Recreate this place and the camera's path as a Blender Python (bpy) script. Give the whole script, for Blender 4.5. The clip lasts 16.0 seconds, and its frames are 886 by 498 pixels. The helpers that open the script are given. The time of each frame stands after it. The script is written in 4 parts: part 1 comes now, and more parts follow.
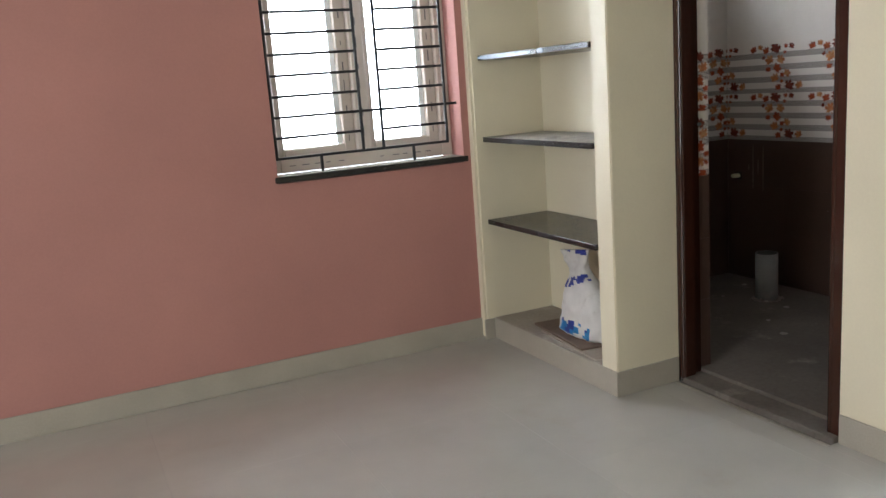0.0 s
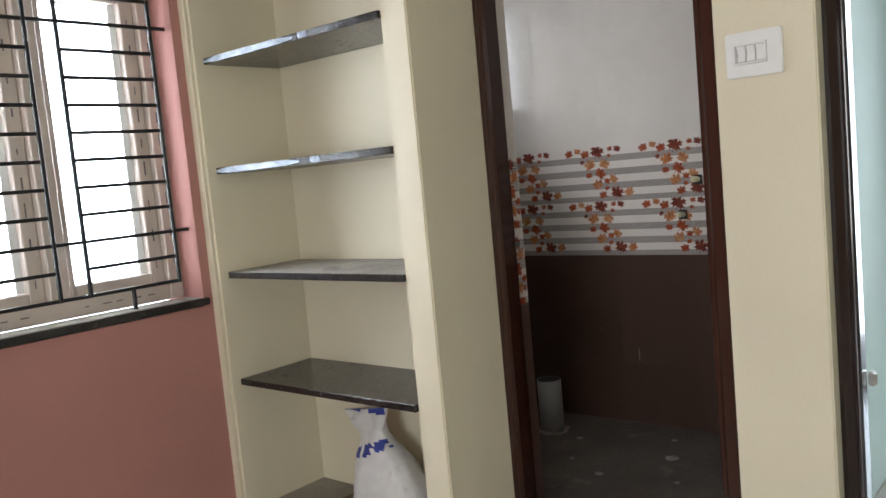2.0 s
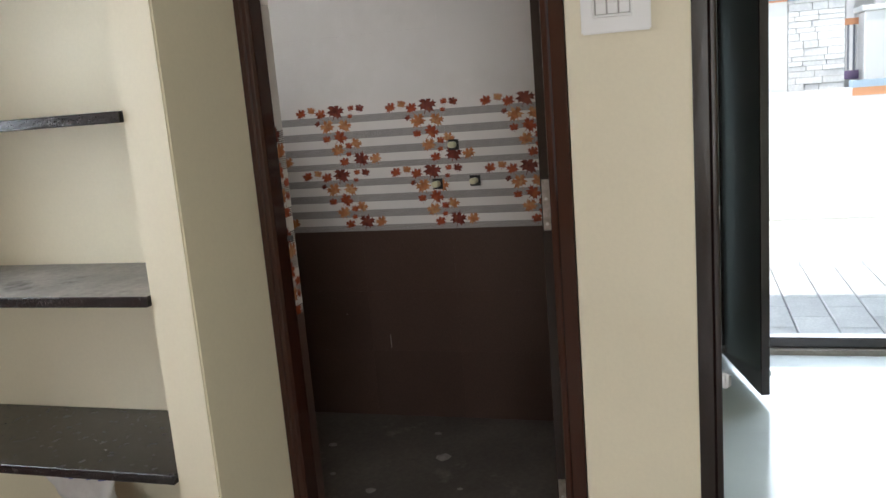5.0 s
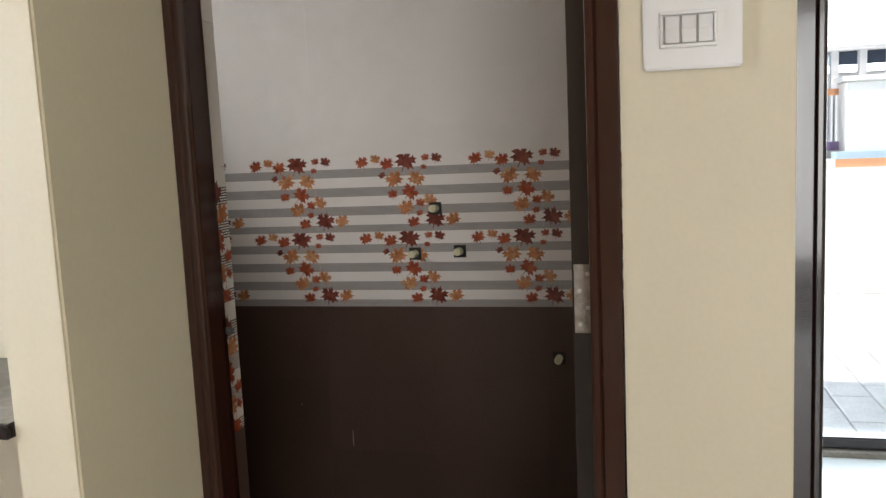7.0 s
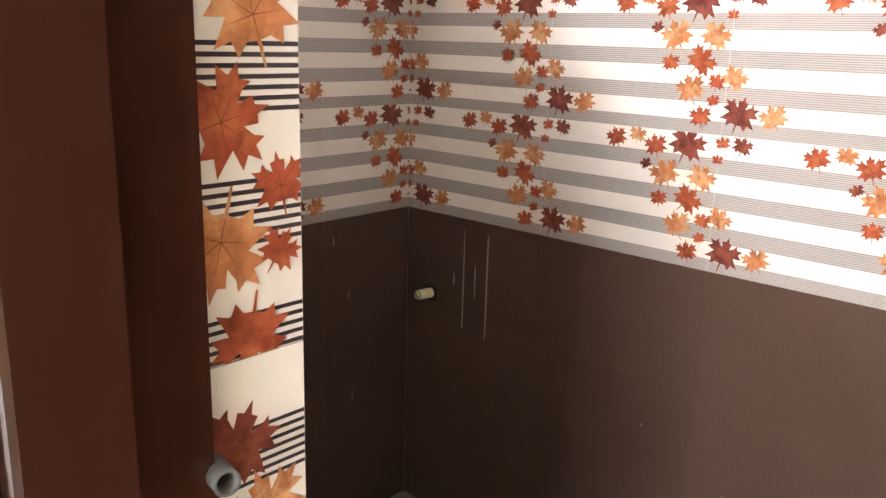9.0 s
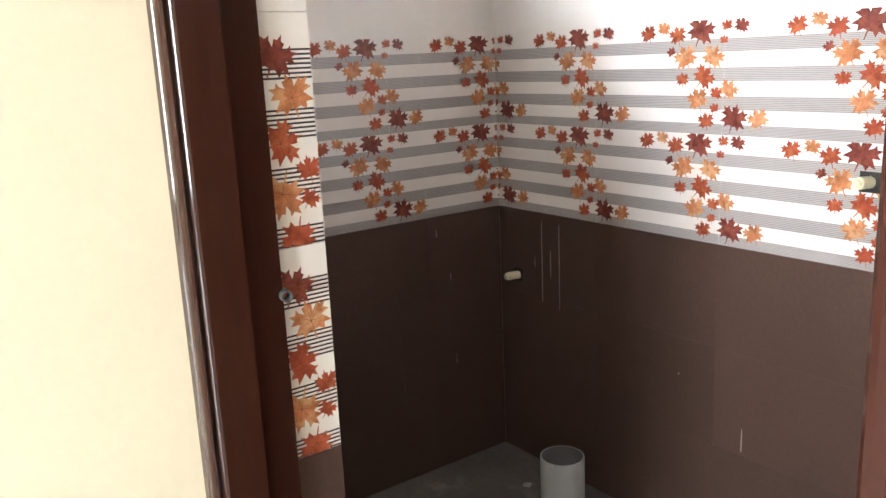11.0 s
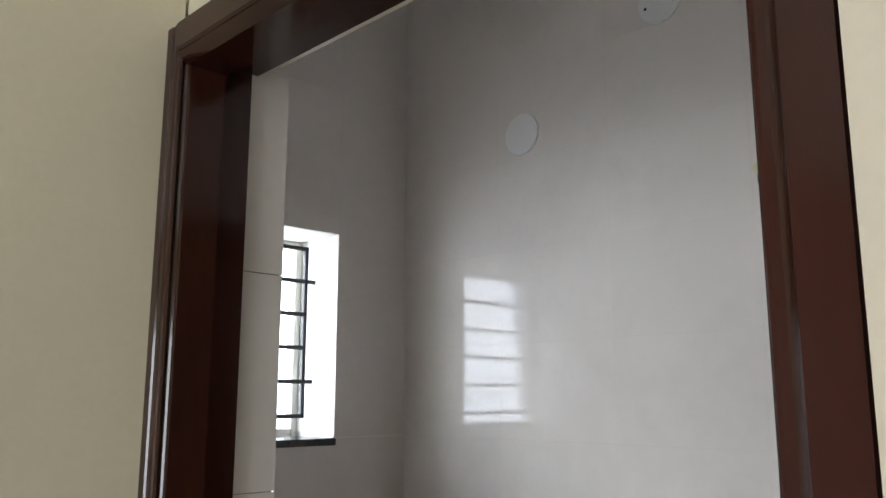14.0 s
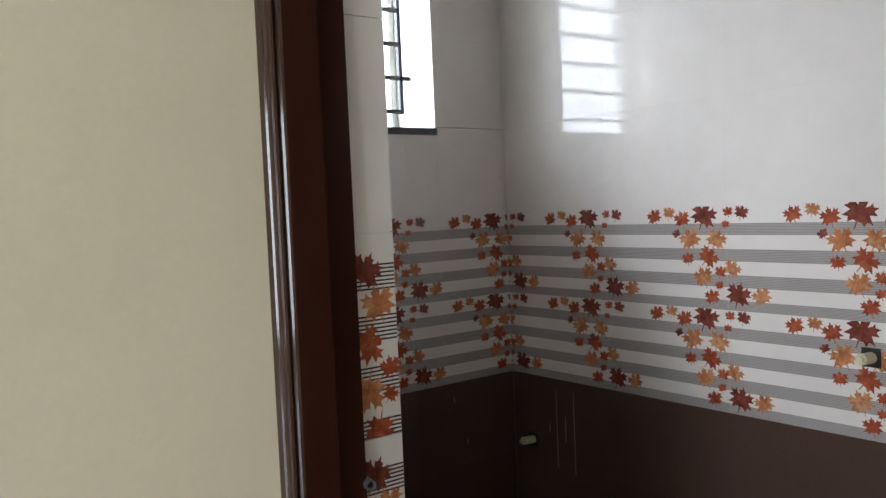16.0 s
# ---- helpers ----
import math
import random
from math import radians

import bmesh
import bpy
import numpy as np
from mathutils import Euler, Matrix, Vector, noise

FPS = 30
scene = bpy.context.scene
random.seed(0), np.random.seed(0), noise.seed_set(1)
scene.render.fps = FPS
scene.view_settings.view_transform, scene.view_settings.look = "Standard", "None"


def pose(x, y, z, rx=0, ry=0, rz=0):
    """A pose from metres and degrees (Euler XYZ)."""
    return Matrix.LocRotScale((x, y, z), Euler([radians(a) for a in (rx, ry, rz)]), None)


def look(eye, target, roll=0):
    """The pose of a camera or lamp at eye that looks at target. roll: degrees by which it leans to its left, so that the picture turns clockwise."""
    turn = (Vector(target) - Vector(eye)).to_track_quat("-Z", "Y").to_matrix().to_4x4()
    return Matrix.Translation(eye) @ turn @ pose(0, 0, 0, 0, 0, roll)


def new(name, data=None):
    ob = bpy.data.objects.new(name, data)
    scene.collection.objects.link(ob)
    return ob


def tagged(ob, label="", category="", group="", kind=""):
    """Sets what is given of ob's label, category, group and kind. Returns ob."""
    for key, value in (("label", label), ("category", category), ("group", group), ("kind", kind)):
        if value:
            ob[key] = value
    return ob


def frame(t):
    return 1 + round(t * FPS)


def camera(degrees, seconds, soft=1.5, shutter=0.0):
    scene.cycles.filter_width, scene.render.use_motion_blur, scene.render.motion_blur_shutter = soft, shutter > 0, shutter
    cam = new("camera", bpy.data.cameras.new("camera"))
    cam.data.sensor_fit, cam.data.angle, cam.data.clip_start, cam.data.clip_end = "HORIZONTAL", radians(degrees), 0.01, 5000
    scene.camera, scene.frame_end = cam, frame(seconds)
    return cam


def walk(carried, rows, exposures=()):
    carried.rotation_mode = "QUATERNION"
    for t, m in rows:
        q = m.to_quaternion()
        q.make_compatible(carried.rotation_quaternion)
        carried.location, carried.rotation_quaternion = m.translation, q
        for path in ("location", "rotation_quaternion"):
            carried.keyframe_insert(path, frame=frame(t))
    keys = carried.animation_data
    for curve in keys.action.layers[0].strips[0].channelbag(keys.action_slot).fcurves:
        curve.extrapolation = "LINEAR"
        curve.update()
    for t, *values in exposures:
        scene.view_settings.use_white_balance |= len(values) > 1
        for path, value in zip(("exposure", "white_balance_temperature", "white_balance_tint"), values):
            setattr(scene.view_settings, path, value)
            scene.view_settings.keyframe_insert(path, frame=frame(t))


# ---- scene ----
cam = camera(56.8, 16.0, soft=1.5)
PATH = [
    (0, (0.141, -0.122, 1.228), (0.969, 1.655, 0.833), -4.3),
    (0.5, (0.113, 0.1, 1.211), (1.243, 1.721, 0.9), -2.2),
    (1, (0.121, 0.322, 1.248), (1.461, 1.79, 1.027), -3.0),
    (1.5, (0.216, 0.568, 1.267), (1.643, 1.959, 1.1), -5.2),
    (2, (0.258, 0.787, 1.252), (1.772, 2.082, 1.066), -5.3),
    (2.5, (0.306, 0.984, 1.288), (1.984, 2.059, 1.124), -5.4),
    (3, (0.384, 1.093, 1.257), (2.176, 1.959, 1.057), -5.2),
    (3.2, (0.459, 1.145, 1.249), (2.272, 1.96, 1.03), -5.4),
    (5.3, (0.631, 1.365, 1.378), (2.524, 1.902, 1.016), -3.9),
    (5.5, (0.652, 1.369, 1.408), (2.564, 1.906, 1.167), -3.5),
    (6, (0.634, 1.424, 1.398), (2.554, 1.961, 1.23), -2.8),
    (6.5, (0.691, 1.495, 1.331), (2.621, 1.963, 1.094), -2.5),
    (7, (1.05, 1.559, 1.32), (2.978, 2.029, 1.071), -2.6),
    (7.5, (1.381, 1.698, 1.304), (3.308, 2.156, 1.024), -0.5),
    (8, (1.677, 1.807, 1.278), (3.573, 2.36, 0.964), -0.6),
    (8.4, (1.934, 1.877, 1.257), (3.683, 2.775, 0.889), 0.4),
    (8.5, (1.995, 1.891, 1.251), (3.692, 2.872, 0.852), 0.9),
    (9, (2.187, 1.985, 1.205), (3.621, 3.287, 0.707), 1.6),
    (9.5, (2.21, 1.887, 1.225), (3.462, 3.376, 0.762), -0.7),
    (9.7, (2.183, 1.838, 1.231), (3.387, 3.379, 0.813), -1.1),
    (11.8, (1.954, 1.404, 1.285), (3.089, 2.983, 0.818), -2.6),
    (12, (1.938, 1.427, 1.357), (3.128, 2.992, 0.987), -2.0),
    (12.5, (1.886, 1.451, 1.471), (3.17, 2.975, 1.301), -0.7),
    (13, (1.872, 1.435, 1.582), (3.18, 2.948, 1.62), -0.5),
    (13.5, (1.87, 1.432, 1.624), (3.218, 2.889, 1.872), -0.1),
    (14, (1.876, 1.446, 1.665), (3.248, 2.856, 2.025), 0.1),
    (14.5, (1.89, 1.462, 1.615), (3.222, 2.918, 1.938), 1.1),
    (15, (1.878, 1.47, 1.476), (3.15, 3.009, 1.592), 0.3),
    (15.5, (1.872, 1.46, 1.374), (3.087, 3.048, 1.337), -1.5),
    (16, (1.872, 1.472, 1.329), (3.087, 3.057, 1.225), -2.5),
]
EXPOSURES = [(0.0, -0.42, 5900, 10), (3.0, -0.55, 6000, 10), (5.3, -0.75, 6050, 10), (6.0, -0.85, 6250, 11), (6.5, -0.65, 6200, 10), (7.0, -0.55, 6250, 11), (7.5, -0.1, 6250, 12), (8.0, 0.45, 6300, 14), (8.5, 0.85, 6050, 14), (9.0, 1.8, 6450, 16), (9.7, 1.95, 6250, 15),
             (11.8, 0.85, 5700, 10), (12.5, -0.1, 5750, 10), (14.0, -0.28, 5700, 9), (15.0, -0.27, 5700, 9), (16.0, 0.15, 5600, 9)]
walk(cam, [(t, look(eye, target, roll)) for t, eye, target, roll in PATH], EXPOSURES)

# ---- world, sun, lights ----
world = bpy.data.worlds.new("world")
scene.world = world
world.use_nodes = True
wn = world.node_tree
sky = wn.nodes.new("ShaderNodeTexSky")
sky.sky_type, sky.sun_disc = "NISHITA", False
sky.sun_elevation, sky.sun_rotation = radians(72), radians(257)
wn.links.new(sky.outputs["Color"], wn.nodes["Background"].inputs["Color"])
wn.nodes["Background"].inputs["Strength"].default_value = 0.15


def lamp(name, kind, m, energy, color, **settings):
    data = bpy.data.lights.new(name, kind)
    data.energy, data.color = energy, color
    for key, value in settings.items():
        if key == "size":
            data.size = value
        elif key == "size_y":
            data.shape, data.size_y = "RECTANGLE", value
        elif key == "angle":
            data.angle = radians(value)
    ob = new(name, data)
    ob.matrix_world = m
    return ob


lamp("sun", "SUN", look((-4.2, -1.0, 13), (0, 0, 0)), 5.0, (1.0, 0.95, 0.87), angle=0.5)
# lamps standing in for daylight: bedroom window, bathroom window, entrance, added unseen west opening
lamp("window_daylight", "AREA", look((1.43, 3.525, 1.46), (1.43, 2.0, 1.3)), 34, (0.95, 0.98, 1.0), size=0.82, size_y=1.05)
lamp("bath_daylight", "AREA", look((3.03, 3.66, 1.86), (3.03, 2.0, 1.95)), 7.6, (1.0, 0.965, 0.92), size=0.62, size_y=0.56)
# one more outside the bathroom window, for slanting light on the back wall
lamp("bath_sky_daylight", "AREA", look((2.62, 4.45, 2.52), (3.15, 3.45, 1.96)), 24, (1.0, 0.975, 0.93), size=0.22, size_y=0.22)
# west opening is unseen, added to light the west-facing walls
lamp("added_west_daylight", "AREA", look((-3.34, 0.15, 1.25), (0.5, 0.5, 1.1)), 135, (1.0, 0.965, 0.91), size=1.6, size_y=1.9)
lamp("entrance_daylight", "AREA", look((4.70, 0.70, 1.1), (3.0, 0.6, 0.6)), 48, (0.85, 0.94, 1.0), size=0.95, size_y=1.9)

# ---- materials ----
def material(name, color, rough=0.5, metal=0.0, spec=0.5, coat=0.0, vary=0.06, scale=6.0, fine=0.0, fine_scale=120.0,
             bump=0.0, bump_scale=60.0, stain=None, stain_scale=3.0, stain_from=0.55, stain_amount=0.6, rough_vary=0.0, per_object=0.0, stretch=(1, 1, 1)):
    m = bpy.data.materials.new(name)
    m.use_nodes = True
    nt = m.node_tree
    bsdf = nt.nodes["Principled BSDF"]
    link = nt.links.new
    bsdf.inputs["Roughness"].default_value = rough
    bsdf.inputs["Metallic"].default_value = metal
    bsdf.inputs["Specular IOR Level"].default_value = spec
    bsdf.inputs["Coat Weight"].default_value = coat
    bsdf.inputs["Coat Roughness"].default_value = 0.05
    mapping = nt.nodes.new("ShaderNodeMapping")
    mapping.inputs["Scale"].default_value = stretch
    geo = nt.nodes.new("ShaderNodeNewGeometry")
    link(geo.outputs["Position"], mapping.inputs["Vector"])

    def noise_tex(s, detail=4.0, roughness=0.55):
        n = nt.nodes.new("ShaderNodeTexNoise")
        n.inputs["Scale"].default_value, n.inputs["Detail"].default_value = s, detail
        n.inputs["Roughness"].default_value = roughness
        link(mapping.outputs["Vector"], n.inputs["Vector"])
        return n

    def ramp(node, lo, hi, a, b):
        r = nt.nodes.new("ShaderNodeMapRange")
        r.inputs["From Min"].default_value, r.inputs["From Max"].default_value = lo, hi
        r.inputs["To Min"].default_value, r.inputs["To Max"].default_value = a, b
        link(node, r.inputs["Value"])
        return r.outputs["Result"]

    def scaled(col, factor):
        mx = nt.nodes.new("ShaderNodeVectorMath")
        mx.operation = "SCALE"
        link(col, mx.inputs[0])
        link(factor, mx.inputs["Scale"])
        return mx.outputs["Vector"]

    rgb = nt.nodes.new("ShaderNodeRGB")
    rgb.outputs[0].default_value = (*color, 1)
    col = rgb.outputs[0]
    big = noise_tex(scale)
    col = scaled(col, ramp(big.outputs["Fac"], 0.3, 0.7, 1 - vary, 1 + vary))
    if fine:
        col = scaled(col, ramp(noise_tex(fine_scale, 2.0).outputs["Fac"], 0.3, 0.7, 1 - fine, 1 + fine))
    if per_object:
        info = nt.nodes.new("ShaderNodeObjectInfo")
        col = scaled(col, ramp(info.outputs["Random"], 0, 1, 1 - per_object, 1 + per_object))
    if stain:
        mix = nt.nodes.new("ShaderNodeMix")
        mix.data_type = "RGBA"
        st = noise_tex(stain_scale, 6.0, 0.65)
        link(ramp(st.outputs["Fac"], stain_from, stain_from + 0.12, 0, stain_amount), mix.inputs["Factor"])
        link(col, mix.inputs["A"])
        mix.inputs["B"].default_value = (*stain, 1)
        col = mix.outputs["Result"]
    link(col, bsdf.inputs["Base Color"])
    if rough_vary:
        link(ramp(noise_tex(scale * 2.3).outputs["Fac"], 0.3, 0.7, max(rough - rough_vary, 0.02), rough + rough_vary), bsdf.inputs["Roughness"])
    if bump:
        b = nt.nodes.new("ShaderNodeBump")
        b.inputs["Strength"].default_value, b.inputs["Distance"].default_value = bump, 0.002
        link(noise_tex(bump_scale, 5.0).outputs["Fac"], b.inputs["Height"])
        link(b.outputs["Normal"], bsdf.inputs["Normal"])
    return m


PINK = material("salmon_paint", (0.45, 0.222, 0.195), rough=0.6, vary=0.05, scale=1.6, fine=0.02, bump=0.10, bump_scale=90, spec=0.3)
CREAM = material("cream_paint", (0.74, 0.68, 0.52), rough=0.5, vary=0.035, scale=2.2, fine=0.015, bump=0.12, bump_scale=70, spec=0.35)
WHITE_PAINT = material("white_paint", (0.80, 0.79, 0.74), rough=0.7, vary=0.03, scale=2, bump=0.08)
GREEN_PAINT = material("pale_green_paint", (0.58, 0.68, 0.62), rough=0.5, vary=0.03, scale=2, bump=0.08)
FLOOR_TILE = material("cream_vitrified_tile", (0.47, 0.46, 0.425), rough=0.12, vary=0.05, scale=3.5, fine=0.04, fine_scale=260, rough_vary=0.05, spec=0.5,
                      stain=(0.40, 0.34, 0.26), stain_scale=2.0, stain_from=0.60, stain_amount=0.25, per_object=0.015)
HALL_TILE = material("pale_hall_tile", (0.66, 0.68, 0.66), rough=0.14, vary=0.05, scale=3.5, fine=0.03, fine_scale=200, rough_vary=0.06, per_object=0.02)
SKIRT = material("grey_skirting_tile", (0.40, 0.37, 0.31), rough=0.3, vary=0.07, scale=5, fine=0.05, fine_scale=200)
GROUT = material("pale_grout", (0.50, 0.48, 0.43), rough=0.85, vary=0.1, scale=30)
DUSTY = material("dusty_cement", (0.34, 0.31, 0.27), rough=0.85, vary=0.12, scale=4, fine=0.08, fine_scale=60, bump=0.4, bump_scale=40,
                 stain=(0.55, 0.52, 0.46), stain_scale=5, stain_from=0.58, stain_amount=0.6)
GRANITE = material("black_granite", (0.022, 0.019, 0.018), rough=0.22, vary=0.2, scale=20, fine=0.3, fine_scale=300, rough_vary=0.08)
DUSTY_GRANITE = material("dusty_black_granite", (0.022, 0.019, 0.018), rough=0.3, vary=0.2, scale=20, fine=0.3, fine_scale=300, rough_vary=0.1,
                         stain=(0.30, 0.28, 0.25), stain_scale=7, stain_from=0.36, stain_amount=0.75)
DUST_FILM = material("grey_dust", (0.42, 0.40, 0.36), rough=0.8, vary=0.2, scale=9, fine=0.1, fine_scale=90, stain=(0.06, 0.055, 0.05), stain_scale=6, stain_from=0.58, stain_amount=0.7)
DRIP = material("dried_drip", (0.33, 0.27, 0.23), rough=0.8, vary=0.15, scale=60)
BATH_FLOOR = material("dark_cement_screed", (0.14, 0.122, 0.105), rough=0.85, vary=0.2, scale=3, fine=0.1, fine_scale=60, bump=0.4, bump_scale=40, stain=(0.36, 0.33, 0.29), stain_scale=5, stain_from=0.60, stain_amount=0.5)
WRAP = material("grey_protective_film", (0.32, 0.37, 0.46), rough=0.26, vary=0.3, scale=16, stretch=(1, 0.6, 2), bump=0.8, bump_scale=55, spec=0.6,
                stain=(0.05, 0.055, 0.07), stain_scale=11, stain_from=0.53, stain_amount=0.75)
FRAME_WOOD = material("varnished_red_brown_wood", (0.038, 0.0130, 0.0080), rough=0.10, spec=0.4, vary=0.07, scale=3, fine=0.05, fine_scale=40, stretch=(3, 3, 0.5),
                      bump=0.04, bump_scale=14, coat=0.15, rough_vary=0.03, stain=(0.36, 0.28, 0.22), stain_scale=70, stain_from=0.76, stain_amount=0.6)
DARK_WOOD = material("dark_varnished_wood", (0.018, 0.009, 0.008), rough=0.16, vary=0.12, scale=4, fine=0.06, fine_scale=40, stretch=(4, 4, 0.5),
                     bump=0.06, bump_scale=14, coat=0.3, rough_vary=0.05)
LAMINATE = material("dark_glossy_laminate", (0.045, 0.018, 0.013), rough=0.05, spec=1.0, vary=0.10, scale=4, stretch=(3, 3, 0.5), coat=1.0, bump=0.02, bump_scale=6)
UPVC = material("beige_printed_upvc", (0.60, 0.53, 0.47), rough=0.45, vary=0.05, scale=7, stain=(0.20, 0.17, 0.16), stain_scale=38, stain_from=0.69, stain_amount=0.5)
FILM = material("clear_white_film", (0.86, 0.88, 0.88), rough=0.3, vary=0.03)
BLACK_IRON = material("black_painted_iron", (0.014, 0.014, 0.016), rough=0.38, vary=0.2, scale=30, metal=0.2)
WHITE_CERAMIC = material("white_glazed_tile", (0.79, 0.745, 0.70), rough=0.035, vary=0.02, scale=3, spec=0.38, stain=(0.70, 0.655, 0.60), stain_scale=1.6, stain_from=0.46, stain_amount=0.55, coat=0.0, rough_vary=0.01, bump=0.012, bump_scale=5, per_object=0.012)
STRIPE_INK = material("grey_stripe_glaze", (0.46, 0.425, 0.40), rough=0.08, vary=0.03, scale=12, spec=0.45)
LINE_INK = material("dark_line_glaze", (0.27, 0.245, 0.23), rough=0.08, vary=0.05, scale=40, spec=0.45)
NIB_INK = material("black_line_glaze", (0.05, 0.04, 0.045), rough=0.12, vary=0.1, scale=80, spec=0.6)
BROWN_CERAMIC = material("dark_brown_matt_tile", (0.080, 0.048, 0.036), rough=0.36, spec=0.35, vary=0.08, scale=3, fine=0.10, fine_scale=220, rough_vary=0.08,
                         per_object=0.05, stain=(0.10, 0.07, 0.058), stain_scale=60, stain_from=0.66, stain_amount=0.35, stretch=(1, 1, 0.6))
LEAF_RED = material("red_leaf_print", (0.32, 0.072, 0.036), stain=(0.50, 0.165, 0.065), stain_scale=42, stain_from=0.5, stain_amount=0.6, rough=0.10, vary=0.35, scale=40, fine=0.15, fine_scale=220, spec=0.5)
LEAF_ORANGE = material("orange_leaf_print", (0.45, 0.175, 0.075), stain=(0.63, 0.375, 0.19), stain_scale=42, stain_from=0.48, stain_amount=0.7, rough=0.10, vary=0.40, scale=40, fine=0.15, fine_scale=220, spec=0.5)
LEAF_DARK = material("dark_leaf_print", (0.17, 0.045, 0.034), stain=(0.32, 0.10, 0.055), stain_scale=42, stain_from=0.5, stain_amount=0.6, rough=0.14, vary=0.4, scale=40, fine=0.15, fine_scale=220, spec=0.6)
LEAF_VEIN = material("leaf_vein_print", (0.22, 0.06, 0.025), rough=0.14, vary=0.2, scale=60, spec=0.6)
PLASTIC = material("white_switch_plastic", (0.82, 0.82, 0.81), rough=0.28, vary=0.015, scale=9)
HINGE_STEEL = material("worn_dark_steel", (0.30, 0.27, 0.24), rough=0.42, metal=0.9, vary=0.3, scale=60, stain=(0.5, 0.5, 0.5), stain_scale=90, stain_from=0.6)
PIPE_GREY = material("weathered_grey_conduit", (0.085, 0.09, 0.088), rough=0.5, vary=0.15, scale=60)
MARK = material("dark_film_print", (0.16, 0.15, 0.16), rough=0.5, vary=0.2, scale=80)
GAP_SHADE = material("switch_gap_shade", (0.40, 0.39, 0.37), rough=0.7, vary=0.05)
CHROME = material("brushed_steel", (0.55, 0.54, 0.52), rough=0.3, metal=1.0, vary=0.12, scale=40)
PVC = material("grey_pvc_pipe", (0.36, 0.37, 0.37), rough=0.5, vary=0.1, scale=12, stain=(0.55, 0.52, 0.48), stain_scale=14, stain_from=0.55, stain_amount=0.5)
PVC_IN_SHADE = material("pipe_inside_shade", (0.08, 0.08, 0.08), rough=0.7, vary=0.1)
CPVC = material("cream_cpvc_plug", (0.70, 0.66, 0.44), rough=0.4, vary=0.12, scale=40)
HOLE_SHADE_SCREW = material("hole_shade_and_screw_black", (0.03, 0.028, 0.024), rough=0.9, vary=0.3, scale=60)
BAG = material("white_woven_sack", (0.66, 0.65, 0.63), rough=0.5, vary=0.08, scale=18, bump=0.5, bump_scale=45, stain=(0.42, 0.40, 0.37), stain_scale=13, stain_from=0.6, stain_amount=0.5)
BAG_BLUE = material("blue_sack_print", (0.03, 0.05, 0.28), rough=0.45, vary=0.15, scale=40)
BAG_CYAN = material("light_blue_sack_print", (0.03, 0.22, 0.52), rough=0.45, vary=0.15, scale=40)
BOARD = material("brown_board", (0.17, 0.12, 0.09), rough=0.7, vary=0.15, scale=12)
PAPER = material("stained_newspaper", (0.42, 0.37, 0.31), rough=0.85, vary=0.12, scale=16, stain=(0.16, 0.11, 0.08), stain_scale=22, stain_from=0.58, stain_amount=0.5)
PAVER = material("grey_paver", (0.74, 0.74, 0.72), rough=0.8, vary=0.08, scale=6, fine=0.08, fine_scale=80, per_object=0.06, bump=0.3)
GROUND = material("pale_dusty_ground", (0.72, 0.70, 0.65), rough=0.95, vary=0.08, scale=0.7, fine=0.06, fine_scale=8, bump=0.3, bump_scale=9)
COMPOUND = material("white_compound_wall_paint", (0.84, 0.83, 0.80), rough=0.8, vary=0.03, scale=1.5)
STONE = material("pale_ledge_stone", (0.86, 0.84, 0.81), rough=0.85, vary=0.08, scale=6, fine=0.06, fine_scale=40, per_object=0.10, bump=0.3, bump_scale=25)
COPING = material("blue_grey_coping", (0.45, 0.56, 0.66), rough=0.7, vary=0.06, scale=4)
ORANGE = material("orange_paint", (0.85, 0.42, 0.22), rough=0.6, vary=0.04, scale=3)
CONCRETE = material("raw_concrete", (0.72, 0.71, 0.70), rough=0.9, vary=0.1, scale=2, bump=0.3, bump_scale=20)
BEAM_SHADE = material("blue_grey_beam_shade", (0.07, 0.09, 0.13), rough=0.8, vary=0.2, scale=1.5)
FENCE_PAINT = material("grey_fence_paint", (0.34, 0.35, 0.38), rough=0.5, vary=0.06)
PURPLE = material("purple_cloth", (0.30, 0.22, 0.38), rough=0.8, vary=0.1)
FOLIAGE = material("sunlit_leaves", (0.10, 0.14, 0.04), rough=0.6, vary=0.3, scale=3)

GLASS = bpy.data.materials.new("window_glass")
GLASS.use_nodes = True
gb = GLASS.node_tree.nodes["Principled BSDF"]
gb.inputs["Base Color"].default_value = (0.96, 0.98, 0.98, 1)
gb.inputs["Roughness"].default_value = 0.02
gb.inputs["Transmission Weight"].default_value = 1.0
gb.inputs["IOR"].default_value = 1.05
# plain backdrops emit white in place of the overexposed distance
GLOW = bpy.data.materials.new("glowing_backdrop")
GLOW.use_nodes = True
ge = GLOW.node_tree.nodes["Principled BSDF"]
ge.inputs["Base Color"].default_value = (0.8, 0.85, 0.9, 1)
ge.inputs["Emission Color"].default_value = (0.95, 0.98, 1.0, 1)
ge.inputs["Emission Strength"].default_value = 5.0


# ---- building helpers ----
def finish(bm, name, mats, smooth=False):
    me = bpy.data.meshes.new(name)
    bmesh.ops.recalc_face_normals(bm, faces=bm.faces)
    bm.to_mesh(me)
    bm.free()
    for m in (mats if isinstance(mats, (list, tuple)) else [mats]):
        me.materials.append(m)
    if smooth:
        for p in me.polygons:
            p.use_smooth = True
    return me


def part(name, bm, mats, parent=None, label="", smooth=False):
    """Links a bmesh as one mesh object under a thing or a part."""
    ob = new(name, finish(bm, name, mats, smooth))
    if parent is not None:
        ob.parent = parent
    if label:
        tagged(ob, label)
    return ob


